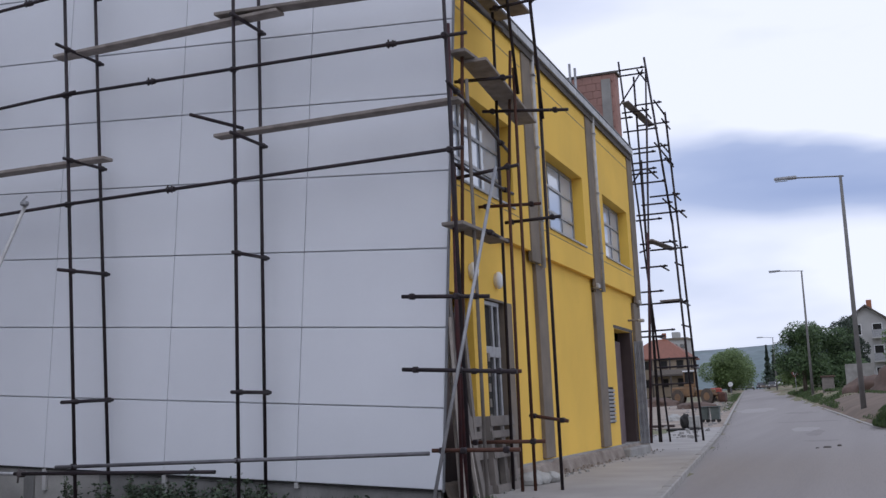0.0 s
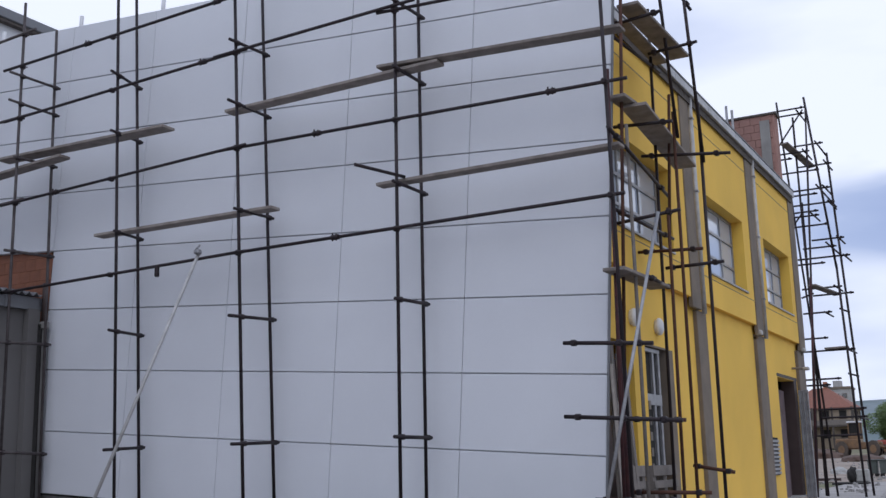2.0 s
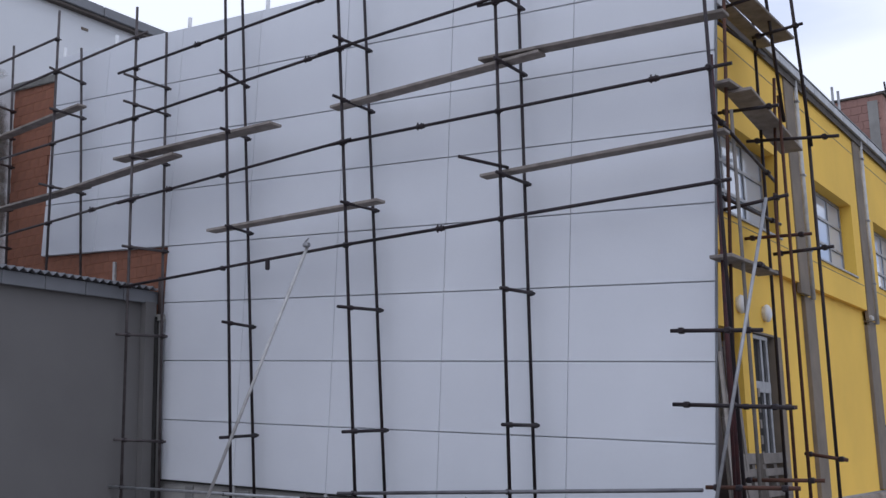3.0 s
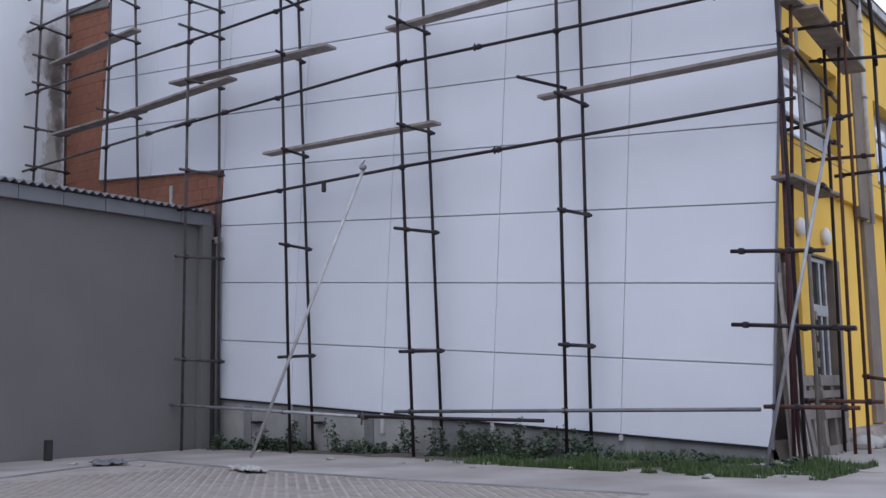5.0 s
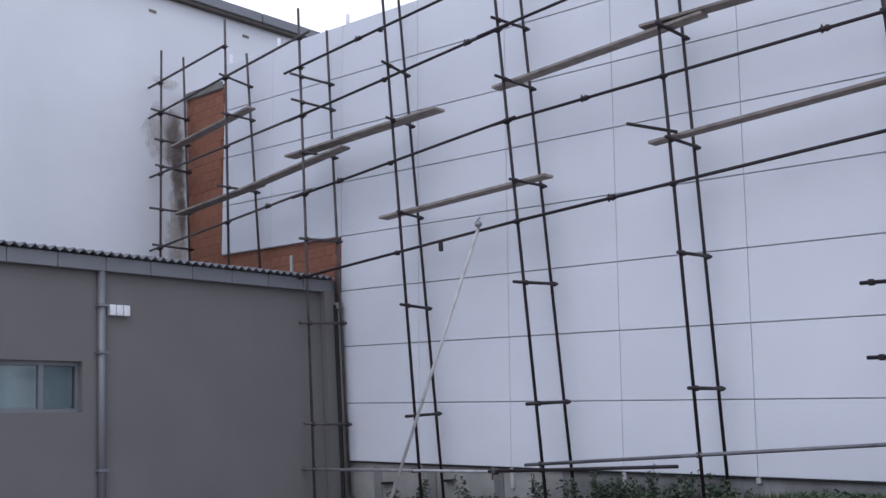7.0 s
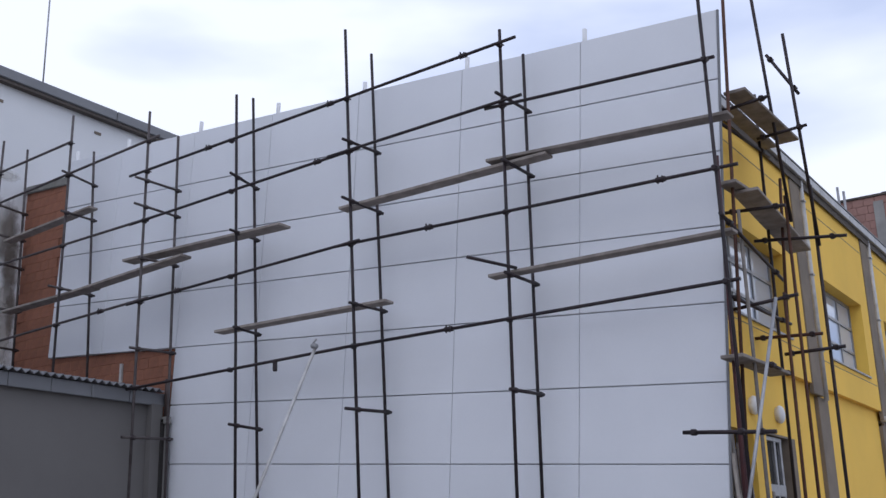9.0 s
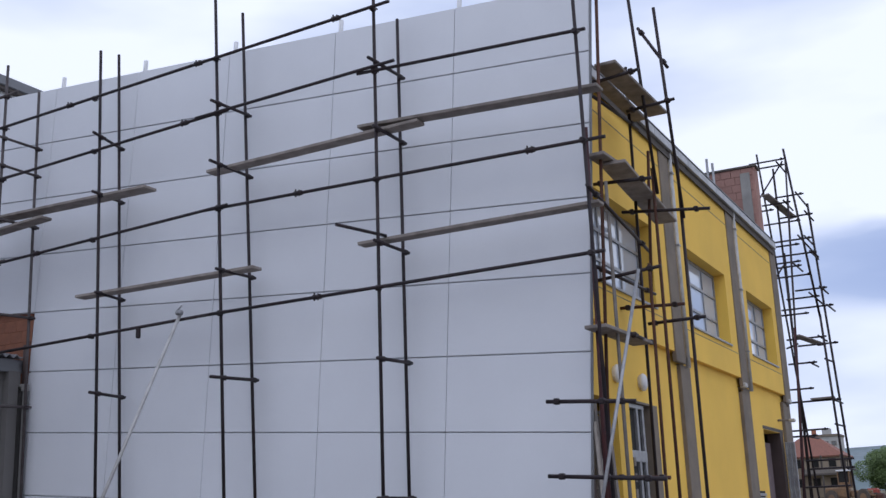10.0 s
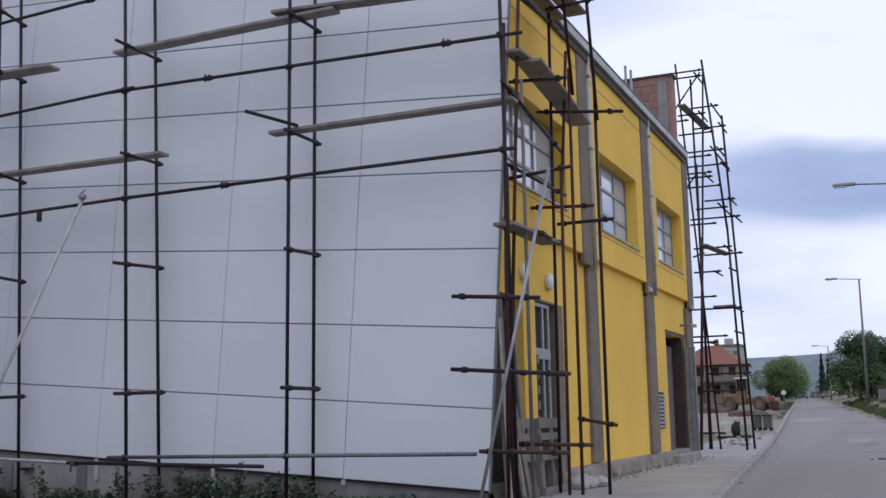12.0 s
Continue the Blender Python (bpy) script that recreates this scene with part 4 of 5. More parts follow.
box_part("jamb", (-0.39, -0.097, 2.28, 3.3, 2.74, 2.77), M_GREYP, d1)
for k in range(5):
    box_part("notched_board", (-0.14, -0.1, 2.33, 2.42, 0.95 + k * 0.22, 1.07 + k * 0.22), M_GREYWOOD, d1)
d0 = thing("door_2", (0, 0, 0), "unfinished doorway with a rusty brown steel frame", "door", kind="structure")
box_part("door_frame", (-0.34, -0.12, 0.2, 0.4, 0.02, 2.7), M_DOOR, d0)
box_part("door_frame", (-0.3, -0.2, 1.6, 1.72, 0.02, 2.7), M_GREYP, d0)
box_part("door_leaf", (-0.36, -0.3, 0.4, 1.6, 0.02, 2.5), M_DOOR, d0, 0.006)
d3 = thing("door_3", (0, 0, 0), "dark doorway with one brown leaf closed and one grey leaf open", "door", kind="structure")
box_part("door_leaf", (-0.22, -0.16, 11.3, 11.95, 0.27, 2.0), M_MAUVE, d3, 0.006, "brown steel leaf")
box_part("door_leaf", (-0.36, -0.31, 12.0, 12.85, 0.27, 2.6), M_MAUVE, d3, 0.006, "dusty mauve inner leaf")
for z in (0.5, 1.2, 1.9):
    box_part("door_panel", (-0.31, -0.298, 12.12, 12.73, z, z + 0.55), M_MAUVE, d3, 0.005)
bm = bmesh.new()
for k in range(5):
    box(bm, -0.06 + k * 0.045, -0.02 + k * 0.045, 13.2 + 0.012 * (k % 2), 13.26 + 0.012 * (k % 2), 0.22, 2.62, bevel=0.006)
part("door_leaf", bm, M_GALV, d3, "ribbed grey metal leaf standing open")
box_part("jamb", (-0.39, -0.096, 13.0, 13.32, 0.25, 2.83), M_DOOR, d3)
box_part("lintel", (-0.16, -0.094, 11.2, 13.35, 2.83, 2.9), M_SOFFIT, d3)
step = tagged(box_part("door_step", (-0.06, 0.16, 11.0, 13.3, -0.1, 0.2), M_CONC, None, 0.03), "crumbling concrete step below the dark doorway", "step", kind="structure")

bm = bmesh.new()
prev = None
for i in range(121):
    y = 0.1 + i * 0.117
    j1, j2, j3 = noise.noise(Vector((y * 2.1, 0, 0))), noise.noise(Vector((y * 3.3, 5, 0))), noise.noise(Vector((y * 9, 9, 0)))
    cur = [bm.verts.new(p) for p in ((-0.059, y, 0.25 + 0.03 * j2), (-0.02 + 0.02 * j1, y, 0.21 + 0.04 * j2 + 0.02 * j3), (0.02 + 0.03 * j1 + 0.02 * j3, y, 0.08 + 0.04 * j2), (0.045 + 0.04 * j1 + 0.03 * j3, y, 0.012))]
    if prev:
        for k in range(3):
            bm.faces.new((prev[k], prev[k + 1], cur[k + 1], cur[k]))
    prev = cur
tagged(part("footing", bm, M_FOOT), "crumbling rough concrete footing along the yellow wall", "footing", kind="structure")

vent = thing("wall_vent", (0, 0, 0), "grey louvred vent near the foot of the wall", "vent")
# Dark backing sheet painted in for the shaded gaps between slats.
box_part("frame", (-0.1, -0.085, 10.03, 10.7, 0.76, 1.52), M_DARK, vent)
for k in range(9):
    bm = bmesh.new()
    box(bm, -0.085, -0.055, 10.03, 10.7, 0.78 + k * 0.08, 0.833 + k * 0.08, bevel=0.004)
    part("slat", bm, M_GALV, vent)


def wall_lamp(y, z):
    t = thing("wall_lamp", (-0.1, y, z), "round white bulkhead lamp on yellow wall", "wall lamp", "bulkhead lamps")
    tube_part("base", (0, 0, 0), (0.05, 0, 0), 0.11, M_WHITE, t, 16)
    bm = bmesh.new()
    bmesh.ops.create_uvsphere(bm, u_segments=16, v_segments=8, radius=0.115)
    for v in bm.verts:
        v.co = Vector((0.05 + v.co.x * 0.6, v.co.y, v.co.z * 1.15))
    for f in bm.faces:
        f.smooth = True
    part("globe", bm, M_WHITE, t)


wall_lamp(1.74, 3.08), wall_lamp(2.88, 3.06)
for y, z in ((9.3, 3.62), (13.85, 3.64)):
    t = thing("floodlight", (-0.05, y, z), "small white floodlight under the yellow ledge", "floodlight", "floodlights")
    box_part("housing", (0, 0.13, -0.08, 0.08, -0.1, 0.0), M_PALE, t, 0.02)
    box_part("bracket", (-0.05, 0.05, -0.03, 0.03, -0.17, -0.12), M_GREYP, t)
t = thing("floodlight", (-0.1, 13.0, 3.1), "small floodlight on a short dark bracket", "floodlight", "floodlights")
tube_part("bracket", (0, -0.1, 0), (0.28, 0.1, 0), 0.025, M_GREYP, t)
box_part("housing", (0.22, 0.36, 0.0, 0.14, -0.05, 0.03), M_PALE, t, 0.02)

# ---- pallets and loose timber at the corner ----


def pallet(m, label, wide):
    """A pallet stood on edge: uprights between two layers of boards."""
    t = thing("pallet", (0, 0, 0), label, "pallet", "leaning pallets")
    t.matrix_world = m
    for y in (0.0, wide / 2 - 0.06, wide - 0.14):
        box_part("stringer", (0.024, 0.12, y, y + 0.13, 0.0, 1.04), M_GREYWOOD, t, 0.006)
    for z, h in ((0.0, 0.12), (0.47, 0.13), (0.74, 0.1), (0.9, 0.14)):
        box_part("board", (0.122, 0.146, 0.0, wide, z, z + h), M_GREYWOOD, t, 0.005)
    for z in (0.02, 0.47, 0.9):
        box_part("board", (0.0, 0.022, 0.0, wide, z, z + 0.12), M_GREYWOOD, t, 0.005)
    return t


pallet(pose(0.14, 1.36, 0.0, 0, -4, 0), "grey weathered pallet stood before the glazed door", 1.06)
pallet(pose(0.08, 0.5, 0.0, 0, -5, 1), "grey weathered pallet stood beside the corner", 0.84)
for k, (x, y, h, dx, dy, w, mat) in enumerate(((0.25, 0.3, 2.25, -0.2, 0.1, 0.07, M_PLANK), (0.3, 0.45, 1.9, -0.25, -0.05, 0.11, M_GREYWOOD), (0.22, 0.52, 2.5, -0.2, 0.2, 0.06, M_PLANK), (0.3, 0.7, 1.7, -0.25, -0.1, 0.14, M_GREYWOOD),
                                              (0.2, 0.85, 2.6, -0.2, 0.15, 0.09, M_GREYWOOD), (0.2, 0.2, 2.6, -0.12, 0.12, 0.1, M_GREYWOOD), (0.16, 1.0, 2.3, -0.18, -0.05, 0.05, M_PLANK), (0.32, 0.12, 1.5, -0.2, 0.05, 0.05, M_PLANK), (0.3, -0.02, 2.3, -0.12, 0.06, 0.035, M_LATH), (0.14, 0.28, 2.45, -0.14, 0.1, 0.045, M_LATH), (0.36, 0.3, 1.95, -0.3, 0.15, 0.04, M_LATH))):
    bm = bmesh.new()
    box(bm, -0.02, 0.02, -w / 2, w / 2, 0, h, bevel=0.003)
    ob = part("timber", bm, mat)
    d = Vector((dx, dy, h)).normalized()
    ob.matrix_world = Matrix.Translation((x, y, 0.0)) @ Vector((0, 0, 1)).rotation_difference(d).to_matrix().to_4x4()
    tagged(ob, "grey weathered timber leaning against the yellow wall", "timber", "leaning timbers")
bm = bmesh.new()
box(bm, -0.12, 0.12, -0.24, 0.24, 0, 0.5, bevel=0.05)
bmesh.ops.subdivide_edges(bm, edges=bm.edges, cuts=3, use_grid_fill=True)
for v in bm.verts:
    v.co += Vector((0.02, 0.03, 0.02)) * noise.noise(v.co * 6)
ob = part("sack", bm, M_RUBBLE)
ob.location = (-0.02 + 0.03, 1.95, 0.02)
tagged(ob, "pale paper sack standing behind the pallet", "sack")
for k, (x, y) in enumerate(((0.18, 3.35), (0.3, 3.15), (0.42, 3.5), (0.25, 2.95))):
    bm = bmesh.new()
    bmesh.ops.create_icosphere(bm, subdivisions=2, radius=0.16 + 0.04 * (k % 2))
    for v in bm.verts:
        v.co = Vector((v.co.x, v.co.y * 1.2, v.co.z * 0.6)) * (1 + 0.25 * noise.noise(v.co * 7 + Vector((k, 0, 0))))
    ob = part("rubble", bm, M_RUBBLE)
    ob.location = (x, y, 0.09)
    tagged(ob, "lump of broken pale mortar on the footpath", "rubble", "rubble lumps")
pipe = thing("drainpipe", (0, 0, 0), "dark grey pipe standing in the corner of the annex", "pipe")
tube_part("pipe", (-9.62, -0.1, 0.0), (-9.62, -0.1, 3.62), 0.04, M_ANNEX, pipe, 8)
tube_part("pipe", (-9.68, -0.07, 3.62), (-9.68, -0.07, 4.3), 0.045, M_DOOR, pipe, 8)
box_part("collar", (-9.7, -9.57, -0.16, -0.05, 3.52, 3.64), M_CONC, pipe, 0.01)
bm = bmesh.new()
box(bm, -0.05, 0.05, -0.05, 0.05, 0, 0.3, bevel=0.01)
ob = part("bollard_stub", bm, M_RUBBER)
ob.location = (-9.45, -3.5, 0.0)
tagged(ob, "short black stub post on pale paving", "post")

# ---- paving in the yard ----
bm = bmesh.new()
outer = [(-9.8, -0.1), (-9.8, -26.0), (4.93, -26.0), (2.61, -1.11), (-0.11, -1.11), (-0.11, -0.1)]
top = [bm.verts.new((x, y, 0.0)) for x, y in outer]
bot = [bm.verts.new((x, y, -0.2)) for x, y in outer]
bm.faces.new(top), bm.faces.new(bot[::-1])
for k in range(len(outer)):
    bm.faces.new((top[k], top[(k + 1) % len(outer)], bot[(k + 1) % len(outer)], bot[k]))
yard = tagged(part("yard", bm, M_YARD), "pale dusty concrete yard before the cladding", "yard", kind="structure")
PAVE = [(-8.2, -2.86), (-5.12, -3.6), (-2.64, -4.02), (0.4, -4.35), (0.4, -8.2), (-6.0, -8.2)]


def in_paving(x, y):
    c = False
    for (xa, ya), (xb, yb) in zip(PAVE, PAVE[1:] + PAVE[:1]):
        if (ya > y) != (yb > y) and x < (xb - xa) * (y - ya) / (yb - ya) + xa:
            c = not c
    return c


bm = bmesh.new()
sheet = [[bm.verts.new((x, y, z)) for x, y in PAVE] for z in (0.004, -0.02)]
bm.faces.new(sheet[0]), bm.faces.new(sheet[1][::-1])
for k in range(len(PAVE)):
    bm.faces.new((sheet[0][k], sheet[0][(k + 1) % len(PAVE)], sheet[1][(k + 1) % len(PAVE)], sheet[1][k]))
part("sand_bed", bm, M_SAND, yard, "pale sand between the pavers")
M_PAVER = material("brown_paver", (0.275, 0.24, 0.205), 0.95, vary=0.14, scale=6, bump=0.3, rand=0.14, second=(0.205, 0.178, 0.155))
bm = bmesh.new()
box(bm, -0.103, 0.103, -0.036, 0.036, 0, 0.0075, bevel=0.002)
PAVER = mesh_of(bm, "paver", M_PAVER)
near, rest = [], []
for j in range(-60, 60):
    for i in range(-40, 40):
        u, v = (i + 0.5 * (j % 2)) * 0.212, j * 0.108
        x, y = -4.5 + u * 0.695 + v * 0.719, -5.2 - u * 0.719 + v * 0.695
        if x + 0.9 * noise.noise(Vector((x * 0.8, y * 0.8, 3))) < -6.3:
            continue
        if in_paving(x, y) and in_paving(x - 0.08, y + 0.08) and in_paving(x + 0.08, y - 0.08):
            (near if -7.4 < x < -2.6 and y > -5.35 and len(near) < 300 else rest).append((x, y))
turn = math.atan2(-0.719, 0.695)
for x, y in near:
    ob = part("paver", PAVER, None, yard)
    ob.matrix_world = Matrix.Translation((x, y, random.uniform(-0.0012, 0.0012))) @ Matrix.Rotation(turn + random.uniform(-0.02, 0.02), 4, "Z")
bm = bmesh.new()
for x, y in rest:
    box(bm, -0.103, 0.103, -0.036, 0.036, 0.0, 0.0075, m=Matrix.Translation((x, y, random.uniform(-0.0012, 0.0012))) @ Matrix.Rotation(turn, 4, "Z"))
part("pavers", bm, M_PAVER, yard)["kind"] = "stuff"
bm = bmesh.new()
for (xa, ya), (xb, yb) in zip(PAVE[-1:] + PAVE[:3], PAVE[:4]):
    d = Vector((xb - xa, yb - ya, 0))
    n = max(1, round(d.length / 0.8))
    q = d / n
    for k in range(n):
        c = Vector((xa, ya, 0)) + q * (k + 0.5)
        box(bm, -q.length / 2 + 0.006, q.length / 2 - 0.006, -0.045, 0.045, -0.02, 0.016, bevel=0.006, m=Matrix.Translation(c) @ Matrix.Rotation(math.atan2(q.y, q.x) + random.uniform(-0.02, 0.02), 4, "Z"))
tagged(part("edging", bm, M_STAINED), "dark worn kerb edging between path and paving", "edging", kind="structure")


def scrap(x, y, sx, sy, mat, label):
    """A crumpled sheet lying on the ground."""
    bm = bmesh.new()
    bmesh.ops.create_grid(bm, x_segments=14, y_segments=10, size=1)
    for v in bm.verts:
        w = 1 + 0.3 * noise.noise(v.co * 1.7 + Vector((x, y, 0)))
        v.co = Vector((v.co.x * sx * w, v.co.y * sy * w, 0.05 + 0.05 * noise.noise(v.co * 3 + Vector((y, x, 0)))))
    ob = part("plastic_sheet", bm, mat)
    ob.modifiers.new("thick", "SOLIDIFY").thickness = 0.012
    ob.location = (x, y, 0.0)
    ob.rotation_euler = (0, 0, -0.5)
    tagged(ob, label, "plastic sheet")


scrap(-5.0, -3.85, 0.42, 0.13, M_RUBBLE, "crumpled pale plastic sheet on brown paving")
scrap(-7.75, -3.75, 0.35, 0.2, M_ANNEXT, "crumpled grey-blue plastic sheet on brown paving")
for k, (x, y, s) in enumerate(((-7.05, -3.77, 0.12), (-7.4, -3.7, 0.08), (-8.3, -3.9, 0.14), (-6.2, -3.6, 0.07), (-5.6, -1.7, 0.15), (-8.0, -0.7, 0.12), (-4.2, -1.9, 0.12), (-2.9, -2.2, 0.1), (0.2, -2.5, 0.16), (0.6, -2.2, 0.12), (-1.7, -1.9, 0.14))):
    bm = bmesh.new()
    bmesh.ops.create_icosphere(bm, subdivisions=2, radius=s * 0.42)
    for v in bm.verts:
        v.co = Vector((v.co.x, v.co.y, v.co.z * 0.45)) * (1 + 0.6 * noise.noise(v.co * 16 + Vector((k, 3, 0))))
    ob = part("stone", bm, M_KERB)
    ob.location = (x, y, s * 0.09)
    tagged(ob, "pale broken stone lying at the edge of the weeds", "stone", "loose stones")

# ---- weeds and grass ----


def leafy(name, spots, mat, label, category):
    """Many small leaves: spots are (x, y, z, size, lean)."""
    verts, faces = [], []
    for x, y, z, s, h in spots:
        a = random.uniform(0, 6.283)
        t = random.uniform(0.2, 1.1)
        ax, ay = math.cos(a), math.sin(a)
        n = len(verts)
        w = s * 0.45
        verts += [(x - ay * w * 0.3, y + ax * w * 0.3, z), (x + ax * s * 0.5 * t - ay * w, y + ay * s * 0.5 * t + ax * w, z + h * 0.55),
                  (x + ax * s * t, y + ay * s * t, z + h), (x + ax * s * 0.5 * t + ay * w, y + ay * s * 0.5 * t - ax * w, z + h * 0.5)]
        faces.append((n, n + 1, n + 2, n + 3))
    me = bpy.data.meshes.new(name)
    me.from_pydata(verts, [], faces)
    me.materials.append(mat)
    return tagged(new(name, me), label, category, kind="stuff")


def weed_edge(x):
    return -(0.35 + max(0.0, x + 9.2) * 0.18)


spots, stalks = [], bmesh.new()


def weed(x, y, tall, wide, n):
    """One plant: a thin stem with leaves that spread less towards its tip."""
    lean = Vector((random.gauss(0, 0.12), random.gauss(0, 0.1), 1)) * tall
    tube(stalks, (x, y, -0.01), Vector((x, y, 0)) + lean, 0.004, 4, 0.002)
    for j in range(n):
        q = random.random() ** 0.8
        r = wide * (1.05 - 0.75 * q)
        spots.append((x + lean.x * q + random.gauss(0, r), min(-0.03, y + lean.y * q + random.gauss(0, r)), max(0, lean.z * q - 0.02), random.uniform(0.025, 0.075), random.uniform(-0.03, 0.05)))


for k in range(560):
    x = random.uniform(-9.4, 0.6)
    patch = noise.noise(Vector((x * 1.6, 3.3, 0)))
    thick = -4.6 < x < -2.2
    if patch < (-0.35 if thick else -0.02):
        continue
    y = random.uniform(weed_edge(x) * 0.7, -0.06)
    tall = random.uniform(0.1, 0.42) if thick else random.uniform(0.05, 0.16) * (1 + max(0, patch))
    if x > -2.2:
        tall *= 0.8
    weed(x, y, tall, 0.07, int(26 + 60 * tall))
# taller single plants against the plinth
for x, y, tall in ((-8.35, -0.3, 0.42), (-8.2, -0.4, 0.3), (-7.75, -0.35, 0.36), (-7.6, -0.3, 0.5), (-6.75, -0.3, 0.5), (-6.6, -0.4, 0.3), (-5.45, -0.25, 0.58), (-5.3, -0.3, 0.45), (-9.3, -0.4, 0.3), (-9.1, -0.5, 0.26), (-4.3, -0.3, 0.55), (-3.9, -0.4, 0.5), (-3.4, -0.35, 0.55), (-2.9, -0.3, 0.45)):
    for j in range(3):
        weed(x + random.gauss(0, 0.05), y + random.gauss(0, 0.05), tall * random.uniform(0.7, 1.05), 0.06, 45)
tagged(part("weed_stems", stalks, M_BARK), "thin brown weed stems along the plinth", "weeds", kind="stuff")
bm = bmesh.new()
rows = []
for i in range(43):
    x = -9.7 + i * 0.25
    shrink = 1 - max(0.0, x + 0.1) ** 2
    rows.append([bm.verts.new((x, -0.02, 0.004)), bm.verts.new((x, weed_edge(x) * 0.5 * shrink, 0.025)), bm.verts.new((x, weed_edge(x) * shrink * (0.9 + 0.3 * noise.noise(Vector((x * 1.9, 0, 7)))), 0.003))])
for p, q in zip(rows, rows[1:]):
    for k in range(2):
        bm.faces.new((p[k], p[k + 1], q[k + 1], q[k]))
tagged(part("soil_strip", bm, M_SOIL), "dark strip of soil and litter under the weeds", "soil", kind="structure")
leafy("weeds", spots, M_WEED, "dark green nettle-like weeds along the plinth", "weeds")
spots = []
for k in range(46000):
    x = random.uniform(-4.2, 1.3)
    if random.random() > (x + 4.6) / 4.6:
        continue
    y = weed_edge(x) - 0.25 + random.random() ** 1.6 * (0.2 - weed_edge(x)) if x < 0.15 else random.uniform(-2.3, -0.25)
    clump = noise.noise(Vector((x * 1.7, y * 1.7, 4))) + 0.6 * noise.noise(Vector((x * 5, y * 5, 8)))
    if clump < -0.22:
        continue
    spots.append((x, y, -0.02, random.uniform(0.008, 0.022), random.uniform(0.03, 0.14) * (0.7 + clump)))
leafy("grass", spots, M_GRASS, "fresh green grass tufts at the foot of the cladding", "grass")
spots = []
for k in range(26000):
    y = random.uniform(20, 125) if k % 3 else random.uniform(20, 48)
    x = kerb_x(y) + ROAD_W + abs(random.gauss(0.2, 0.9)) + 0.25
    if noise.noise(Vector((x * 0.3, y * 0.15, 2))) < -0.12:
        continue
    spots.append((x, y, ground_z(x, y) - 0.05, random.uniform(0.015, 0.05), random.uniform(0.04, 0.17)))
for k in range(36000):
    y = random.uniform(52, 130)
    x = kerb_x(y) + ROAD_W + 0.25 + random.random() ** 1.4 * 3.4
    if noise.noise(Vector((x * 0.6, y * 0.12, 7))) < 0.02:
        continue
    spots.append((x, y, ground_z(x, y) - 0.05, random.uniform(0.04, 0.1), random.uniform(0.08, 0.3)))
for k in range(6000):
    y = random.uniform(60, 170)
    x = kerb_x(y) - abs(random.gauss(0.2, 0.8)) - 0.3
    spots.append((x, y, ground_z(x, y) - 0.05, random.uniform(0.015, 0.05), random.uniform(0.04, 0.17)))
leafy("grass", spots, M_GRASS, "rough green verge grass along the street", "grass")

# grass-covered mound and reddish spoil heap on the far side of the street


def heap(name, x, y, z, sx, sy, sz, mat, label, cat):
    bm = bmesh.new()
    bmesh.ops.create_icosphere(bm, subdivisions=4, radius=1)
    for v in bm.verts:
        k = 1 + 0.22 * noise.noise(v.co * 2.3 + Vector((x, y, 0))) + 0.08 * noise.noise(v.co * 7)
        v.co = Vector((v.co.x * sx * k, v.co.y * sy * k, v.co.z * sz * k))
    for f in bm.faces:
        f.smooth = True
    ob = part(name, bm, mat)
    ob.location = (x, y, z)
    return tagged(ob, label, cat)


heap("mound", 6.1, 29.5, 0.1, 0.85, 3.2, 0.6, M_EARTH, "small earth mound overgrown with grass", "mound")
spots = []
for k in range(15000):
    a, r = random.uniform(0, 6.283), random.random() ** 0.5 * 1.12
    x, y = 6.1 + 0.85 * r * math.cos(a), 29.5 + 3.2 * r * math.sin(a)
    spots.append((x, y, 0.1 + 0.6 * math.sqrt(max(0.0, 1 - r * r)) - 0.06, random.uniform(0.03, 0.07), random.uniform(0.08, 0.26)))
leafy("grass", spots, M_GRASS, "long grass growing over the earth mound", "grass")
heap("earth_mound", 8.3, 66, 0.8, 2.9, 5.0, 2.4, M_BARKP, "reddish brown heap of excavated earth", "earth mound")
heap("earth_mound", 5.6, 72, 1.0, 2.4, 4.0, 1.5, M_BARKP, "low reddish brown heap of excavated earth", "earth mound")

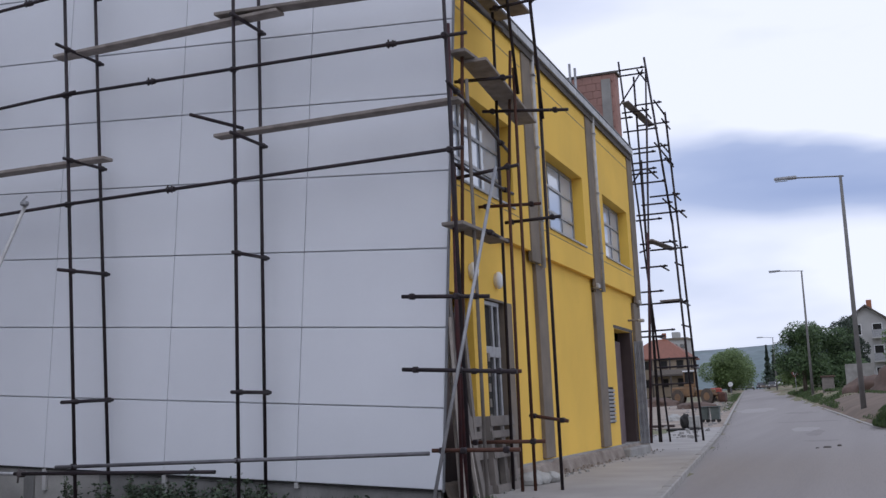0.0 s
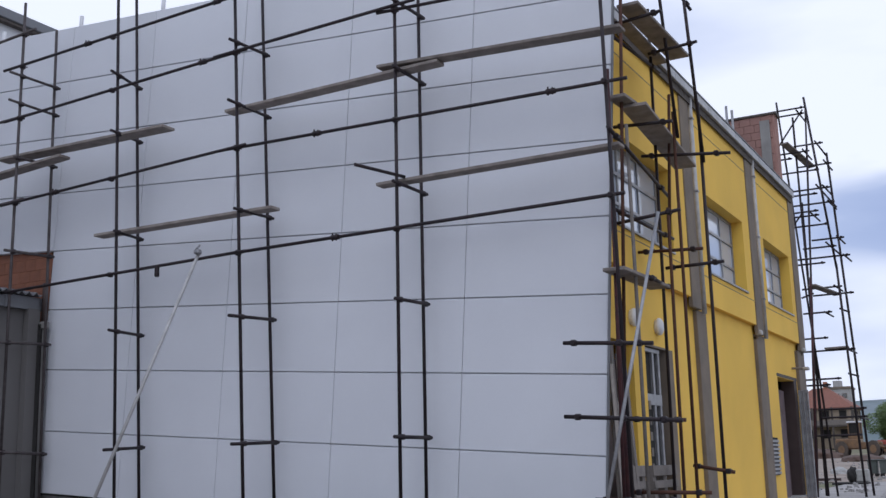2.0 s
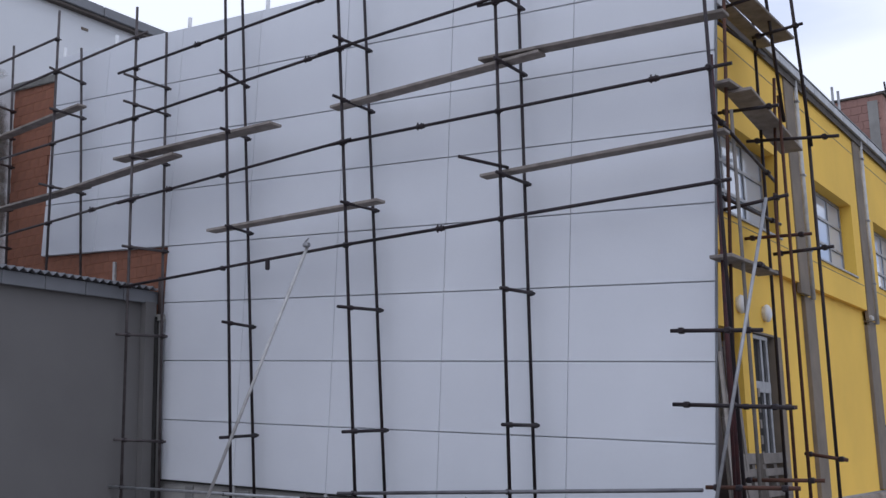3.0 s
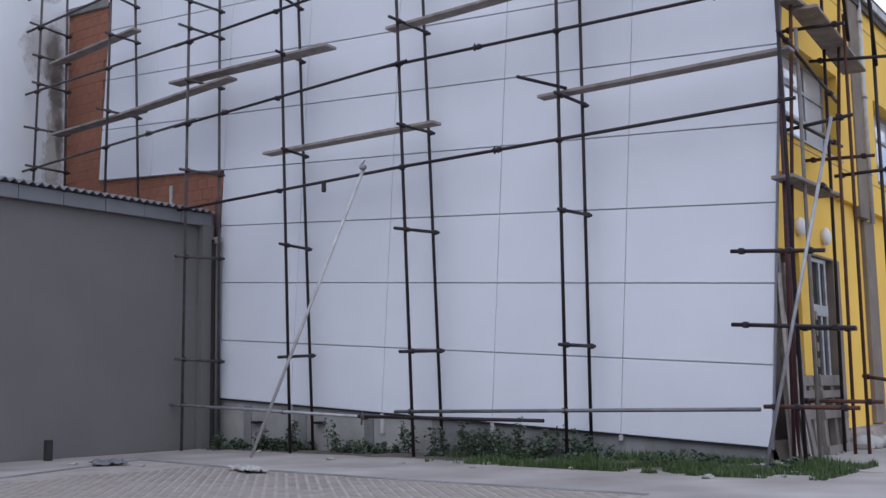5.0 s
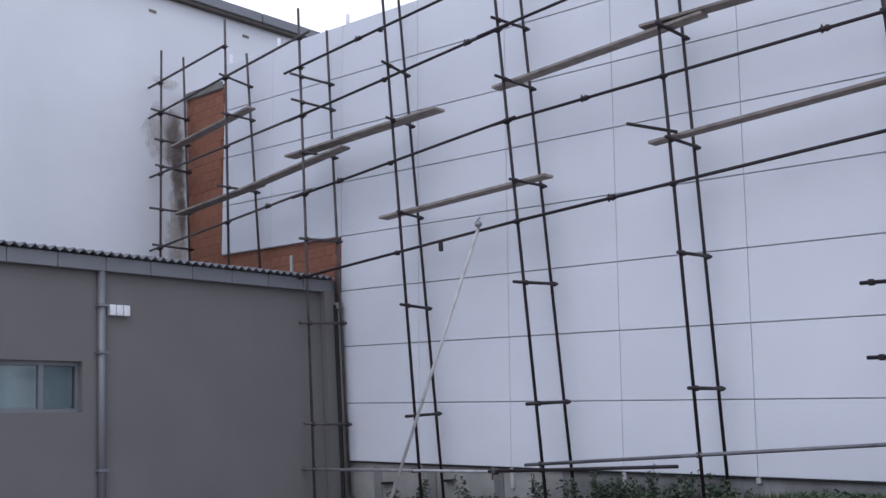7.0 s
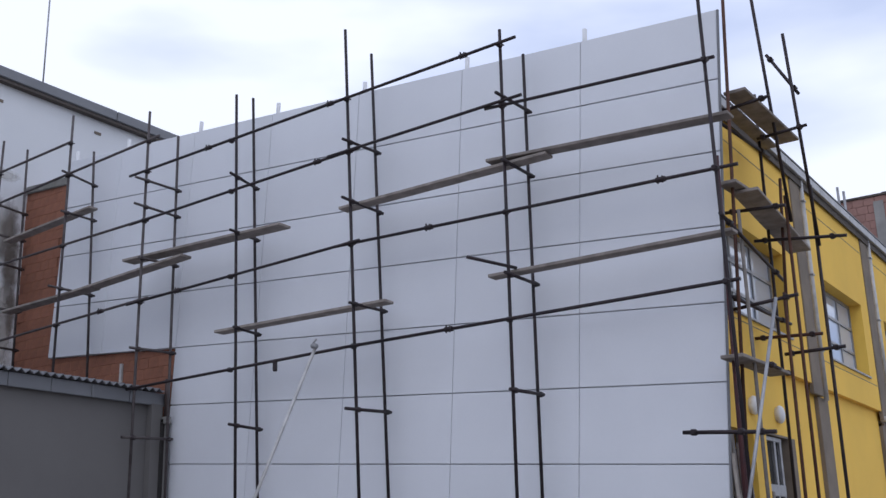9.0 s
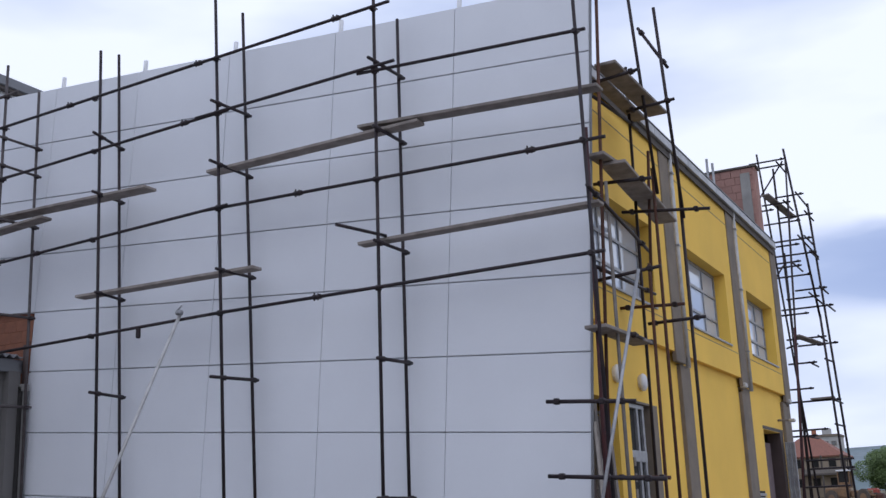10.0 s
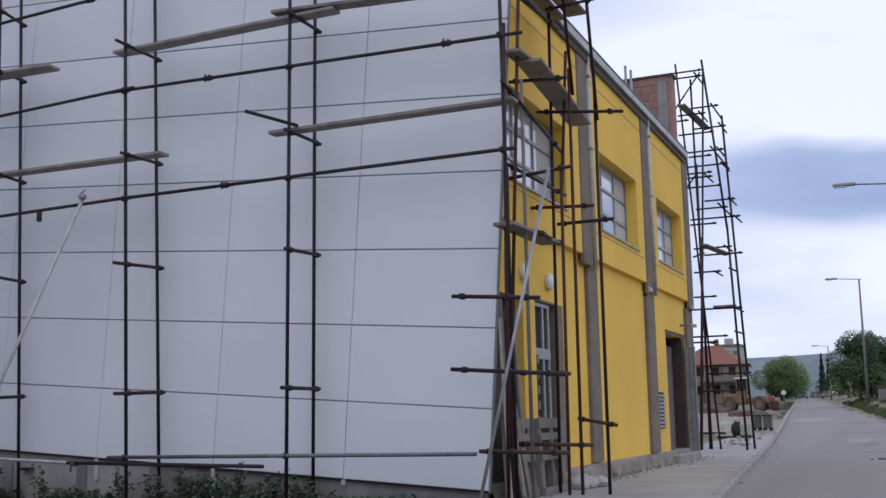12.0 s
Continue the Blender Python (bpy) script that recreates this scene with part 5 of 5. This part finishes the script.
# ---- trees ----


def tree(name, x, y, z, h, r, mat, label, leaf=0.3, n=5200, cone=False):
    t = thing(name, (x, y, z), label, "tree")
    tube_part("trunk", (0, 0, -0.3), (0, 0, h * 0.5), r * 0.07 + 0.05, M_BARK, t, 8, r2=r * 0.03 + 0.02)
    lobes = []
    if not cone:
        for k in range(24):
            a, q = random.uniform(0, 6.283), random.uniform(0.15, 0.75)
            lobes.append((Vector((math.cos(a) * r * q, math.sin(a) * r * q, h * random.uniform(0.28, 0.82))), r * random.uniform(0.26, 0.46)))
        bm = bmesh.new()
        for c, rr in lobes[:8]:
            tube(bm, (0, 0, h * 0.3), c, 0.07, 5, 0.02)
        part("limb", bm, M_BARK, t)
    verts, faces = [], []
    for k in range(n):
        if cone:
            u = random.random() ** 0.7
            a = random.uniform(0, 6.283)
            rr = r * (1 - u) * random.uniform(0.55, 1.05) * (0.8 + 0.25 * math.sin(u * 40))
            p = Vector((math.cos(a) * rr, math.sin(a) * rr, h * (0.08 + 0.92 * u)))
        else:
            c, rr = random.choice(lobes)
            d = Vector((random.gauss(0, 1), random.gauss(0, 1), random.gauss(0, 1))).normalized()
            p = c + d * rr * random.uniform(0.65, 1.12) * Vector((1, 1, 0.9)).length / 1.68
            p.z = max(p.z, h * 0.12)
        a = Vector((random.gauss(0, 1), random.gauss(0, 1), random.gauss(0, 0.6))).normalized() * leaf * random.uniform(0.5, 1.1)
        b = a.orthogonal().normalized() * leaf * 0.45
        i = len(verts)
        verts += [tuple(p - a * 0.5), tuple(p + b * 0.5), tuple(p + a * 0.5), tuple(p - b * 0.5)]
        faces.append((i, i + 1, i + 2, i + 3))
    me = bpy.data.meshes.new("crown")
    me.from_pydata(verts, [], faces)
    me.materials.append(mat)
    part("crown", me, mat, t)
    return t


tree("broadleaf_tree", -0.6, 107, 1.9, 7.6, 2.7, M_LEAF, "dense dark green broadleaf tree beside the street", 0.3, 13000)
tree("broadleaf_tree", 2.3, 110, 2.0, 6.9, 2.6, M_LEAF, "dense dark green broadleaf tree near a white house", 0.3, 12000)
tree("broadleaf_tree", 3.9, 112, 2.0, 8.6, 2.1, M_CONIF, "very dark green tree before a white house", 0.3, 10000)
tree("broadleaf_tree", 1.0, 108, 1.4, 4.6, 2.6, M_LEAF, "dark green bush filling the space under trees", 0.28, 9000)
tree("broadleaf_tree", 4.2, 109, 1.4, 4.4, 2.2, M_LEAF, "dark green bush beside a garden wall", 0.28, 7000)
tree("broadleaf_tree", 8.1, 86, 1.4, 6.0, 1.6, M_LEAF2, "fresh green tree partly hiding a white house", 0.36, 4200)
tree("broadleaf_tree", 0.9, 118, 2.1, 4.2, 2.2, M_LEAF2, "low fresh green bush at the road's edge", 0.35, 2500)
tree("broadleaf_tree", -18.0, 196, 2.7, 8.1, 5.8, M_LEAF2, "round fresh green tree beside the road", 0.38, 30000)
tree("broadleaf_tree", -25.5, 178, 2.6, 7.0, 4.2, M_LEAF2, "low round green tree beside a round tree", 0.5, 4000)
tree("broadleaf_tree", -11.6, 250, 3.6, 7.4, 3.8, M_LEAF2, "pale green tree near parked cars", 0.5, 3000)
tree("conifer", -13.5, 230, 3.4, 9.4, 1.3, M_CONIF, "slim dark conifer far up the street", 0.5, 2600, True)
tree("conifer", -12.6, 236, 3.4, 8.6, 1.2, M_CONIF, "slim dark conifer far up the street", 0.5, 2400, True)
tree("broadleaf_tree", -30, 130, 1.7, 5.5, 4.0, M_LEAF, "green tree behind the loader", 0.45, 3500)

for k, (x, y, h, r, mt) in enumerate(((-23, 250, 6.5, 5, M_LEAF2), (-14, 275, 7, 5, M_LEAF), (-6, 262, 7, 5, M_LEAF), (-4.6, 165, 3.2, 2.6, M_LEAF2), (-3.5, 190, 5.0, 3.0, M_LEAF), (-38, 240, 9, 7, M_LEAF))):
    tree("broadleaf_tree", x, y, 1.2 if mt is M_LEAF else 1.8, h + 2, r, mt, "distant mixed green tree beside the road", 0.55, 2400)

# ---- hills ----
bm = bmesh.new()
rows = []
for i in range(61):
    x = -1300 + i * 40
    ridge = 44 + 14 * noise.noise(Vector((x * 0.0035, 1.3, 0))) + 7 * noise.noise(Vector((x * 0.014, 4.1, 0))) - 0.016 * max(0, x + 60)
    rows.append([bm.verts.new((x, 760, -5)), bm.verts.new((x, 860, ridge * 0.6)), bm.verts.new((x, 980, ridge)), bm.verts.new((x, 1300, -5))])
for a, b in zip(rows, rows[1:]):
    for k in range(3):
        f = bm.faces.new((a[k], b[k], b[k + 1], a[k + 1]))
        f.smooth = True
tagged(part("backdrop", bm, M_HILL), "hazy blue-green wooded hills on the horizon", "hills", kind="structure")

# ---- houses ----


def house(name, x, y, z, w, d, eave, ridge, wall, roof, label, along_x=True, floors=2, cols_n=3, hip=0.0, sash=M_WHITE):
    t = thing(name, (x, y, z), label, "house")
    box_part("wall", (-w / 2, w / 2, -d / 2, d / 2, -0.5, eave), wall, t)
    bm = bmesh.new()
    o = 0.5
    if along_x:
        pts = [(-w / 2 - o, -d / 2 - o, eave - 0.1), (w / 2 + o, -d / 2 - o, eave - 0.1), (w / 2 + o - hip, 0, ridge), (-w / 2 - o + hip, 0, ridge), (-w / 2 - o, d / 2 + o, eave - 0.1), (w / 2 + o, d / 2 + o, eave - 0.1)]
    else:
        pts = [(-w / 2 - o, d / 2 + o, eave - 0.1), (-w / 2 - o, -d / 2 - o, eave - 0.1), (0, -d / 2 - o, ridge), (0, d / 2 + o, ridge), (w / 2 + o, d / 2 + o, eave - 0.1), (w / 2 + o, -d / 2 - o, eave - 0.1)]
    v = [bm.verts.new(p) for p in pts]
    bm.faces.new((v[0], v[1], v[2], v[3])), bm.faces.new((v[3], v[2], v[5], v[4]))
    if hip:
        bm.faces.new((v[1], v[5], v[2])), bm.faces.new((v[0], v[3], v[4]))
    rf = part("roof", bm, roof, t)
    mod = rf.modifiers.new("thick", "SOLIDIFY")
    mod.thickness = 0.22
    for side in (-1, 1):
        if hip:
            break
        bm = bmesh.new()
        tri = ((side * w / 2, -d / 2, eave), (side * w / 2, d / 2, eave), (side * w / 2, 0, ridge - 0.1)) if along_x else ((-w / 2, side * d / 2, eave), (w / 2, side * d / 2, eave), (0, side * d / 2, ridge - 0.1))
        bm.faces.new([bm.verts.new(p) for p in tri])
        gb = part("gable", bm, wall, t)
        gb.modifiers.new("thick", "SOLIDIFY").thickness = 0.2
    for f in range(floors):
        for c in range(cols_n):
            wx = -w / 2 + w * (c + 0.5) / cols_n
            wz = eave * (f + 0.35) / floors
            win = box_part("window", (wx - 0.55, wx + 0.55, -d / 2 - 0.06, -d / 2 + 0.01, wz, wz + 1.3), sash, t)
            # House panes are opaque too, with unlit rooms as their colour.
            box_part("pane", (wx - 0.47, wx + 0.47, -d / 2 - 0.085, -d / 2 - 0.063, wz + 0.08, wz + 1.22), M_DARK, win)
            win2 = box_part("window", (w / 2 - 0.01, w / 2 + 0.06, wx * d / w - 0.5, wx * d / w + 0.5, wz, wz + 1.3), sash, t)
            box_part("pane", (w / 2 + 0.063, w / 2 + 0.085, wx * d / w - 0.42, wx * d / w + 0.42, wz + 0.08, wz + 1.22), M_DARK, win2)
    box_part("chimney", (w * 0.05, w * 0.05 + 0.6, -0.3, 0.3, eave, ridge + 0.9), M_BRICK, t)
    return t


cream = house("house", -23.8, 158, 2.8, 9.5, 9, 5.4, 8.4, M_CREAM, M_TILE, "two-storey cream house with an orange tiled roof", True, 2, 4, 4.2, M_GREYP)
vb = box_part("balcony", (-0.5, 5.2, -6.2, -4.55, 2.55, 2.8), M_SOFFIT, cream, label="dark timber balcony")
box_part("balustrade", (-0.5, 5.2, -6.2, -6.1, 2.8, 3.5), M_GREYWOOD, vb)
for x in (-0.4, 2.3, 5.0):
    box_part("veranda_post", (x - 0.12, x + 0.12, -6.15, -5.9, -0.5, 5.3), M_SOFFIT, cream)
hs = house("house", 6.0, 128, 2.2, 4.5, 10, 7.5, 9.4, M_HOUSEW, M_SOFFIT, "tall white house with a dark gabled roof", False, 3, 2)
for k in (1, 2):
    b = box_part("balcony", (0.5, 2.6, -6.1, -5.07, 2.7 * k, 2.7 * k + 0.15), M_HOUSEW, hs)
    box_part("balustrade", (0.5, 2.6, -6.1, -6.02, 2.7 * k + 0.15, 2.7 * k + 1.0), M_GALV, b)
house("house", -31.5, 150, 1.8, 8, 8, 4.4, 6.6, M_CREAM, M_SOFFIT, "low cream outbuilding beside the tiled house", True, 1, 2)
ap = thing("apartment_building", (-58, 400, 1.6), "distant pale apartment block with grey balconies", "building")
box_part("wall", (-4, 4.5, -6, 6, -1, 23), M_HOUSEW, ap)
box_part("roof", (-4.3, 4.8, -6.4, 6.4, 23, 23.8), M_GREYP, ap)
box_part("stair_tower", (-1.0, 1.5, -5, 0, 23.8, 26), M_HOUSEW, ap)
box_part("side_wing", (-8.2, -4.01, -4, 5, -1, 20.4), M_HOUSEW, ap)
for f in range(7):
    b = box_part("balcony", (-3.4, 1.0, -7.3, -6.0, 2.2 + f * 2.9, 3.1 + f * 2.9), M_GALV, ap)
    for c in range(3):
        w0 = box_part("window", (-3.2 + c * 2.6, -1.6 + c * 2.6, -6.2, -5.98, 2.5 + f * 2.9, 4.0 + f * 2.9), M_GREYP, ap)
        box_part("pane", (-3.05 + c * 2.6, -1.75 + c * 2.6, -6.26, -6.21, 2.65 + f * 2.9, 3.85 + f * 2.9), M_CARGLASS, w0)
lw = thing("garden_wall", (7.2, 92, 1.2), "pale rendered garden wall with a concrete pier", "garden wall")
box_part("wall", (-3.6, -1.2, 0, 0.3, 0, 2.8), M_CONC, lw)
box_part("pier", (-5.6, -4.6, -2, -1.0, 0, 1.7), M_GREYWOOD, lw, 0.05)
box_part("cap", (-5.7, -4.5, -2.1, -0.9, 1.7, 1.85), M_BARKP, lw, 0.03)

# ---- loader, bins, bags ----


def wheel(parent, x, y, z, r, w):
    bm = bmesh.new()
    tube(bm, (x, y - w / 2, z), (x, y + w / 2, z), r, 20)
    wh = part("wheel", bm, M_DUSTTYRE, parent)
    bm = bmesh.new()
    tube(bm, (x, y - w / 2 - 0.02, z), (x, y + w / 2 + 0.02, z), r * 0.5, 14)
    part("rim", bm, M_LOADER, wh)


ld = thing("wheel_loader", (-9.9, 92, 1.0), "muddy orange wheel loader parked on bare earth", "loader")
for x in (-1.7, 1.7):
    for y in (-0.9, 0.9):
        wheel(ld, x, y, 0.7, 0.7, 0.5)
bm = bmesh.new()
box(bm, -2.4, 0.2, -0.7, 0.7, 0.7, 1.6, bevel=0.12)
box(bm, 0.3, 2.6, -0.5, 0.5, 0.7, 1.3, bevel=0.1)
part("body", bm, M_LOADER, ld)
# Solid near-black box for the shaded inside of the cab.
box_part("cab", (-0.82, 0.32, -0.57, 0.57, 1.6, 2.88), M_DARK, ld, 0.05)
for x in (-0.86, 0.36):
    for y in (-0.6, 0.6):
        box_part("cab_post", (x - 0.06, x + 0.06, y - 0.06, y + 0.06, 1.55, 2.9), M_LOADER, ld, 0.01)
for y in (-0.6, 0.6):
    box_part("cab_side", (-0.8, 0.3, y - 0.03, y + 0.03, 1.55, 2.0), M_LOADER, ld, 0.01)
box_part("cab_roof", (-1.0, 0.5, -0.75, 0.75, 2.9, 3.02), M_WHITE, ld, 0.03)
bm = bmesh.new()
tube(bm, (1.0, -0.5, 1.2), (3.2, -0.5, 0.7), 0.12, 6), tube(bm, (1.0, 0.5, 1.2), (3.2, 0.5, 0.7), 0.12, 6)
part("arm", bm, M_LOADER, ld)
bm = bmesh.new()
box(bm, 3.0, 3.8, -1.1, 1.1, 0.15, 1.0, bevel=0.15)
part("bucket", bm, M_RUST, ld)
ld.scale = (0.78, 0.95, 1.06)
rm = thing("trailer", (-9.2, 101, 1.2), "small red machine standing behind the loader", "trailer")
bm = bmesh.new()
box(bm, -0.3, 0.85, -0.7, 0.7, 0.4, 1.4, bevel=0.15)
part("body", bm, M_REDP, rm)
for x in (0.0, 0.6):
    wheel(rm, x, -0.7, 0.5, 0.5, 0.3)


def bin_box(x, y, label):
    t = thing("waste_container", (x, y, rise(y)), label, "container", "waste containers")
    bm = bmesh.new()
    vs = box(bm, -0.22, 0.22, -0.3, 0.3, 0.12, 0.7, bevel=0.03)
    for v in bm.verts:
        k = 0.82 + 0.18 * (v.co.z - 0.15) / 0.8
        v.co.x *= k
        v.co.y *= k
    part("body", bm, M_BIN, t)
    box_part("lid", (-0.25, 0.25, -0.34, 0.34, 0.703, 0.75), M_BIN, t, 0.02)
    for dx in (-0.13, 0.13):
        for dy in (-0.2, 0.2):
            tube_part("castor", (dx, dy - 0.03, 0.08), (dx, dy + 0.03, 0.08), 0.08, M_RUBBER, t, 8)


bin_box(-2.15, 40.5, "grey-green metal waste container at the kerb"), bin_box(-1.62, 40.2, "grey-green metal waste container at the kerb")
bg = thing("rubbish_heap", (-1.75, 31.6, 0.07), "black rubbish bag on a flat grey sheet", "rubbish")
box_part("sheet", (-0.9, 0.7, -0.5, 0.6, 0, 0.1), M_RUBBER, bg, 0.03)
bm = bmesh.new()
bmesh.ops.create_icosphere(bm, subdivisions=3, radius=0.38)
for v in bm.verts:
    v.co = Vector((v.co.x * 0.7, v.co.y * 0.7, v.co.z * 1.1 + 0.45)) * (1 + 0.15 * noise.noise(v.co * 5))
part("bag", bm, M_RUBBER, bg)
bm = bmesh.new()
box(bm, 0.15, 0.75, -0.2, 0.2, 0.1, 0.75, bevel=0.06)
part("box", bm, M_RUBBLE, bg)
bg.scale = (0.8, 0.8, 0.75)
heap("rubble_pile", -4.4, 45.5, 0.2, 0.5, 0.9, 0.4, M_RUBBLE, "pale heap of plaster rubble and sacks", "rubble")
tb = tagged(box_part("beam", (-4.6, -2.9, 36.0, 36.25, 0.1, 0.24), M_DOOR, None, 0.02), "dark timber beam lying on pale ground", "beam")
heap("clod", 4.02, 14.9, -0.06, 0.09, 0.13, 0.03, M_SOFFIT, "dark clod of earth lying on the road", "clod")
heap("clod", 4.28, 15.5, -0.06, 0.05, 0.07, 0.035, M_SOFFIT, "small clod of earth lying on the road", "clod")
heap("clod", 3.8, 14.7, -0.065, 0.04, 0.06, 0.02, M_SOFFIT, "small clod of earth lying on the road", "clod")
heap("earth_mound", -7.2, 74, 0.75, 1.6, 3.0, 0.5, M_BARKP, "low brown heap of earth near the loader", "earth mound")
heap("earth_mound", -12.6, 88, 0.9, 2.0, 3.0, 0.9, M_BARKP, "brown heap of earth beside the loader", "earth mound")


def shards(name, spots, mat, label, category):
    """Loose broken pieces, each a small lopsided block."""
    verts, faces = [], []
    for x, y, z, r in spots:
        n, a = len(verts), random.uniform(0, 6.283)
        ring = [(math.cos(a + q * 1.57) * r * random.uniform(0.6, 1.2), math.sin(a + q * 1.57) * r * random.uniform(0.6, 1.2)) for q in range(4)]
        verts += [(x + p, y + q, z - 0.02) for p, q in ring] + [(x + p * 0.7, y + q * 0.7, z + r * random.uniform(0.4, 0.9)) for p, q in ring]
        faces += [(n + 4, n + 5, n + 6, n + 7)] + [(n + q, n + (q + 1) % 4, n + 4 + (q + 1) % 4, n + 4 + q) for q in range(4)]
    me = bpy.data.meshes.new(name)
    me.from_pydata(verts, [], faces)
    me.materials.append(mat)
    return tagged(new(name, me), label, category, kind="stuff")


spots = []
for k in range(420):
    y = random.uniform(22, 90)
    x = kerb_x(y) - 0.5 - abs(random.gauss(0, 2.6))
    spots.append((x, y, max(ground_z(x, y), rise(y) if y < 34 and x > -2 else -1) + 0.01, random.choice((0.02, 0.03, 0.05, 0.07, 0.12))))
shards("rubble", spots, M_CONC, "broken concrete and stones strewn over the bare yard", "rubble")
spots = []
for k in range(70):
    y = random.uniform(2.2, 14.5)
    spots.append((random.uniform(0.02, 0.16), y, random.uniform(0.02, 0.05), random.uniform(0.02, 0.05)))
shards("rubble", spots, M_FOOT, "broken lumps along the foot of the yellow wall", "rubble")
spots = []
for k in range(80):
    y = random.uniform(-0.5, 15)
    spots.append((0.16 + abs(random.gauss(0, 0.14)), y, 0.02, random.uniform(0.008, 0.045)))
shards("rubble", spots, M_CONC, "grey plaster crumbs and stones along the footpath", "rubble")
spots = []
for k in range(260):
    y = random.uniform(14, 60)
    side = random.random() < 0.5
    x = kerb_x(y) + (0.05 + abs(random.gauss(0, 0.16)) if side else ROAD_W - 0.05 - abs(random.gauss(0, 0.3)))
    spots.append((x, y, rise(y) - 0.062, random.uniform(0.006, 0.018)))
shards("gravel", spots, M_CONC, "loose grit and crumbs along the road edges", "gravel")

# ---- parked cars and signs ----


def car(x, y, yaw, paint, label):
    t = thing("car", (0, 0, 0), label, "car", "parked cars")
    t.matrix_world = pose(x, y, max(rise(y) - 0.07, ground_z(x, y)), 0, 0, yaw)
    bm = bmesh.new()
    box(bm, -0.85, 0.85, -2.1, 2.1, 0.3, 0.85, bevel=0.12)
    part("body", bm, paint, t)
    bm = bmesh.new()
    box(bm, -0.75, 0.75, -1.2, 1.5, 0.82, 1.42, bevel=0.05)
    for v in bm.verts:
        if v.co.z > 1.1:
            v.co.x *= 0.8
            v.co.y = 0.15 + (v.co.y - 0.15) * 0.72
    part("glasshouse", bm, M_CARGLASS, t)
    bm = bmesh.new()
    box(bm, -0.6, 0.6, -0.8, 1.1, 1.415, 1.45, bevel=0.01)
    part("roof_panel", bm, paint, t)
    for sx in (-0.8, 0.8):
        for sy in (-1.3, 1.3):
            bm = bmesh.new()
            tube(bm, (sx - 0.09, sy, 0.31), (sx + 0.09, sy, 0.31), 0.31, 14)
            w = part("wheel", bm, M_RUBBER, t)
    for sx in (-0.6, 0.6):
        box_part("headlight", (sx - 0.16, sx + 0.16, -2.13, -2.09, 0.6, 0.72), M_WHITE, t)


for x, y, yaw, p, l in ((-20.6, 238, 5, M_WHITE, "white car parked on the verge"), (-21.9, 243, 5, M_ANNEX, "dark car parked on the verge"), (-18.1, 236, 5, M_ANNEX, "dark car parked at the kerb"), (-17.2, 252, 5, M_DOOR, "dark red car driving far up the street"),
                        (-15.9, 245, 5, M_GREYP, "grey car standing far up the street"), (-12.6, 225, 5, M_ANNEX, "dark car parked at the kerb"), (-11.6, 229, 5, M_WHITE, "white van parked on the verge")):
    car(x, y, yaw, p, l)
for x, y, z, mat, lab in ((-14.4, 165, 2.4, M_WHITE, "round pale road sign seen from behind"), (-2.3, 122, 2.6, M_REDP, "round red road sign on a post")):
    t = thing("road_sign", (x, y, z - 0.9), lab, "road sign")
    tube_part("post", (0, 0, -0.4), (0, 0, 2.6), 0.04, M_GALV, t, 6)
    tube_part("plate", (0, -0.05, 2.4), (0, -0.09, 2.4), 0.38, mat, t, 20)
    if mat is M_REDP:
        tube_part("centre", (0, -0.093, 2.4), (0, -0.12, 2.4), 0.27, M_PALE, t, 20)

# ---- kerbs ----
bm = bmesh.new()
box(bm, -0.13, 0.0, -0.485, 0.485, -0.2, 0.03, bevel=0.015)
KERB = mesh_of(bm, "kerbstone", M_KERB)
for k in range(62):
    y = -26.5 + k
    ob = part("kerbstone", KERB, None, pavement)
    ob.matrix_world = pose(kerb_x(y), y, rise(y) + random.uniform(-0.008, 0.008), 0, 0, 5.3 + random.uniform(-0.4, 0.4))
bm = bmesh.new()
strip(bm, kerb_x, -0.13, 0.0, 36, 200, 6, lambda y: rise(y) + 0.03, 0.25)
strip(bm, kerb_x, ROAD_W, ROAD_W + 0.12, 14, 200, 6, lambda y: rise(y) - 0.02 + 0.02 * math.sin(y * 0.9), 0.25)
tagged(part("kerb", bm, M_KERB), "long pale concrete kerbs along the street", "kerb", kind="structure")

# ---- exposed clay blocks, last ----
for x, z in bricks:
    ob = part("brick", BLOCK, None, wall_w)
    ob.location = (x, 0.078, z)
bm = bmesh.new()
box(bm, -14.33, -13.03, 0.03, 0.075, 8.69, 8.86, bevel=0.02)
for v in bm.verts:
    v.co.z += 0.02 * noise.noise(v.co * 6) - (v.co.x + 14.3) * 0.05
part("mortar_bed", bm, M_SMEARD, wall_w, "grey mortar bed on the block edge")
for x in (-11.05,):
    box_part("stub", (x - 0.03, x + 0.03, 0.03, 0.07, 4.1, 4.75), M_PALE, wall_w)
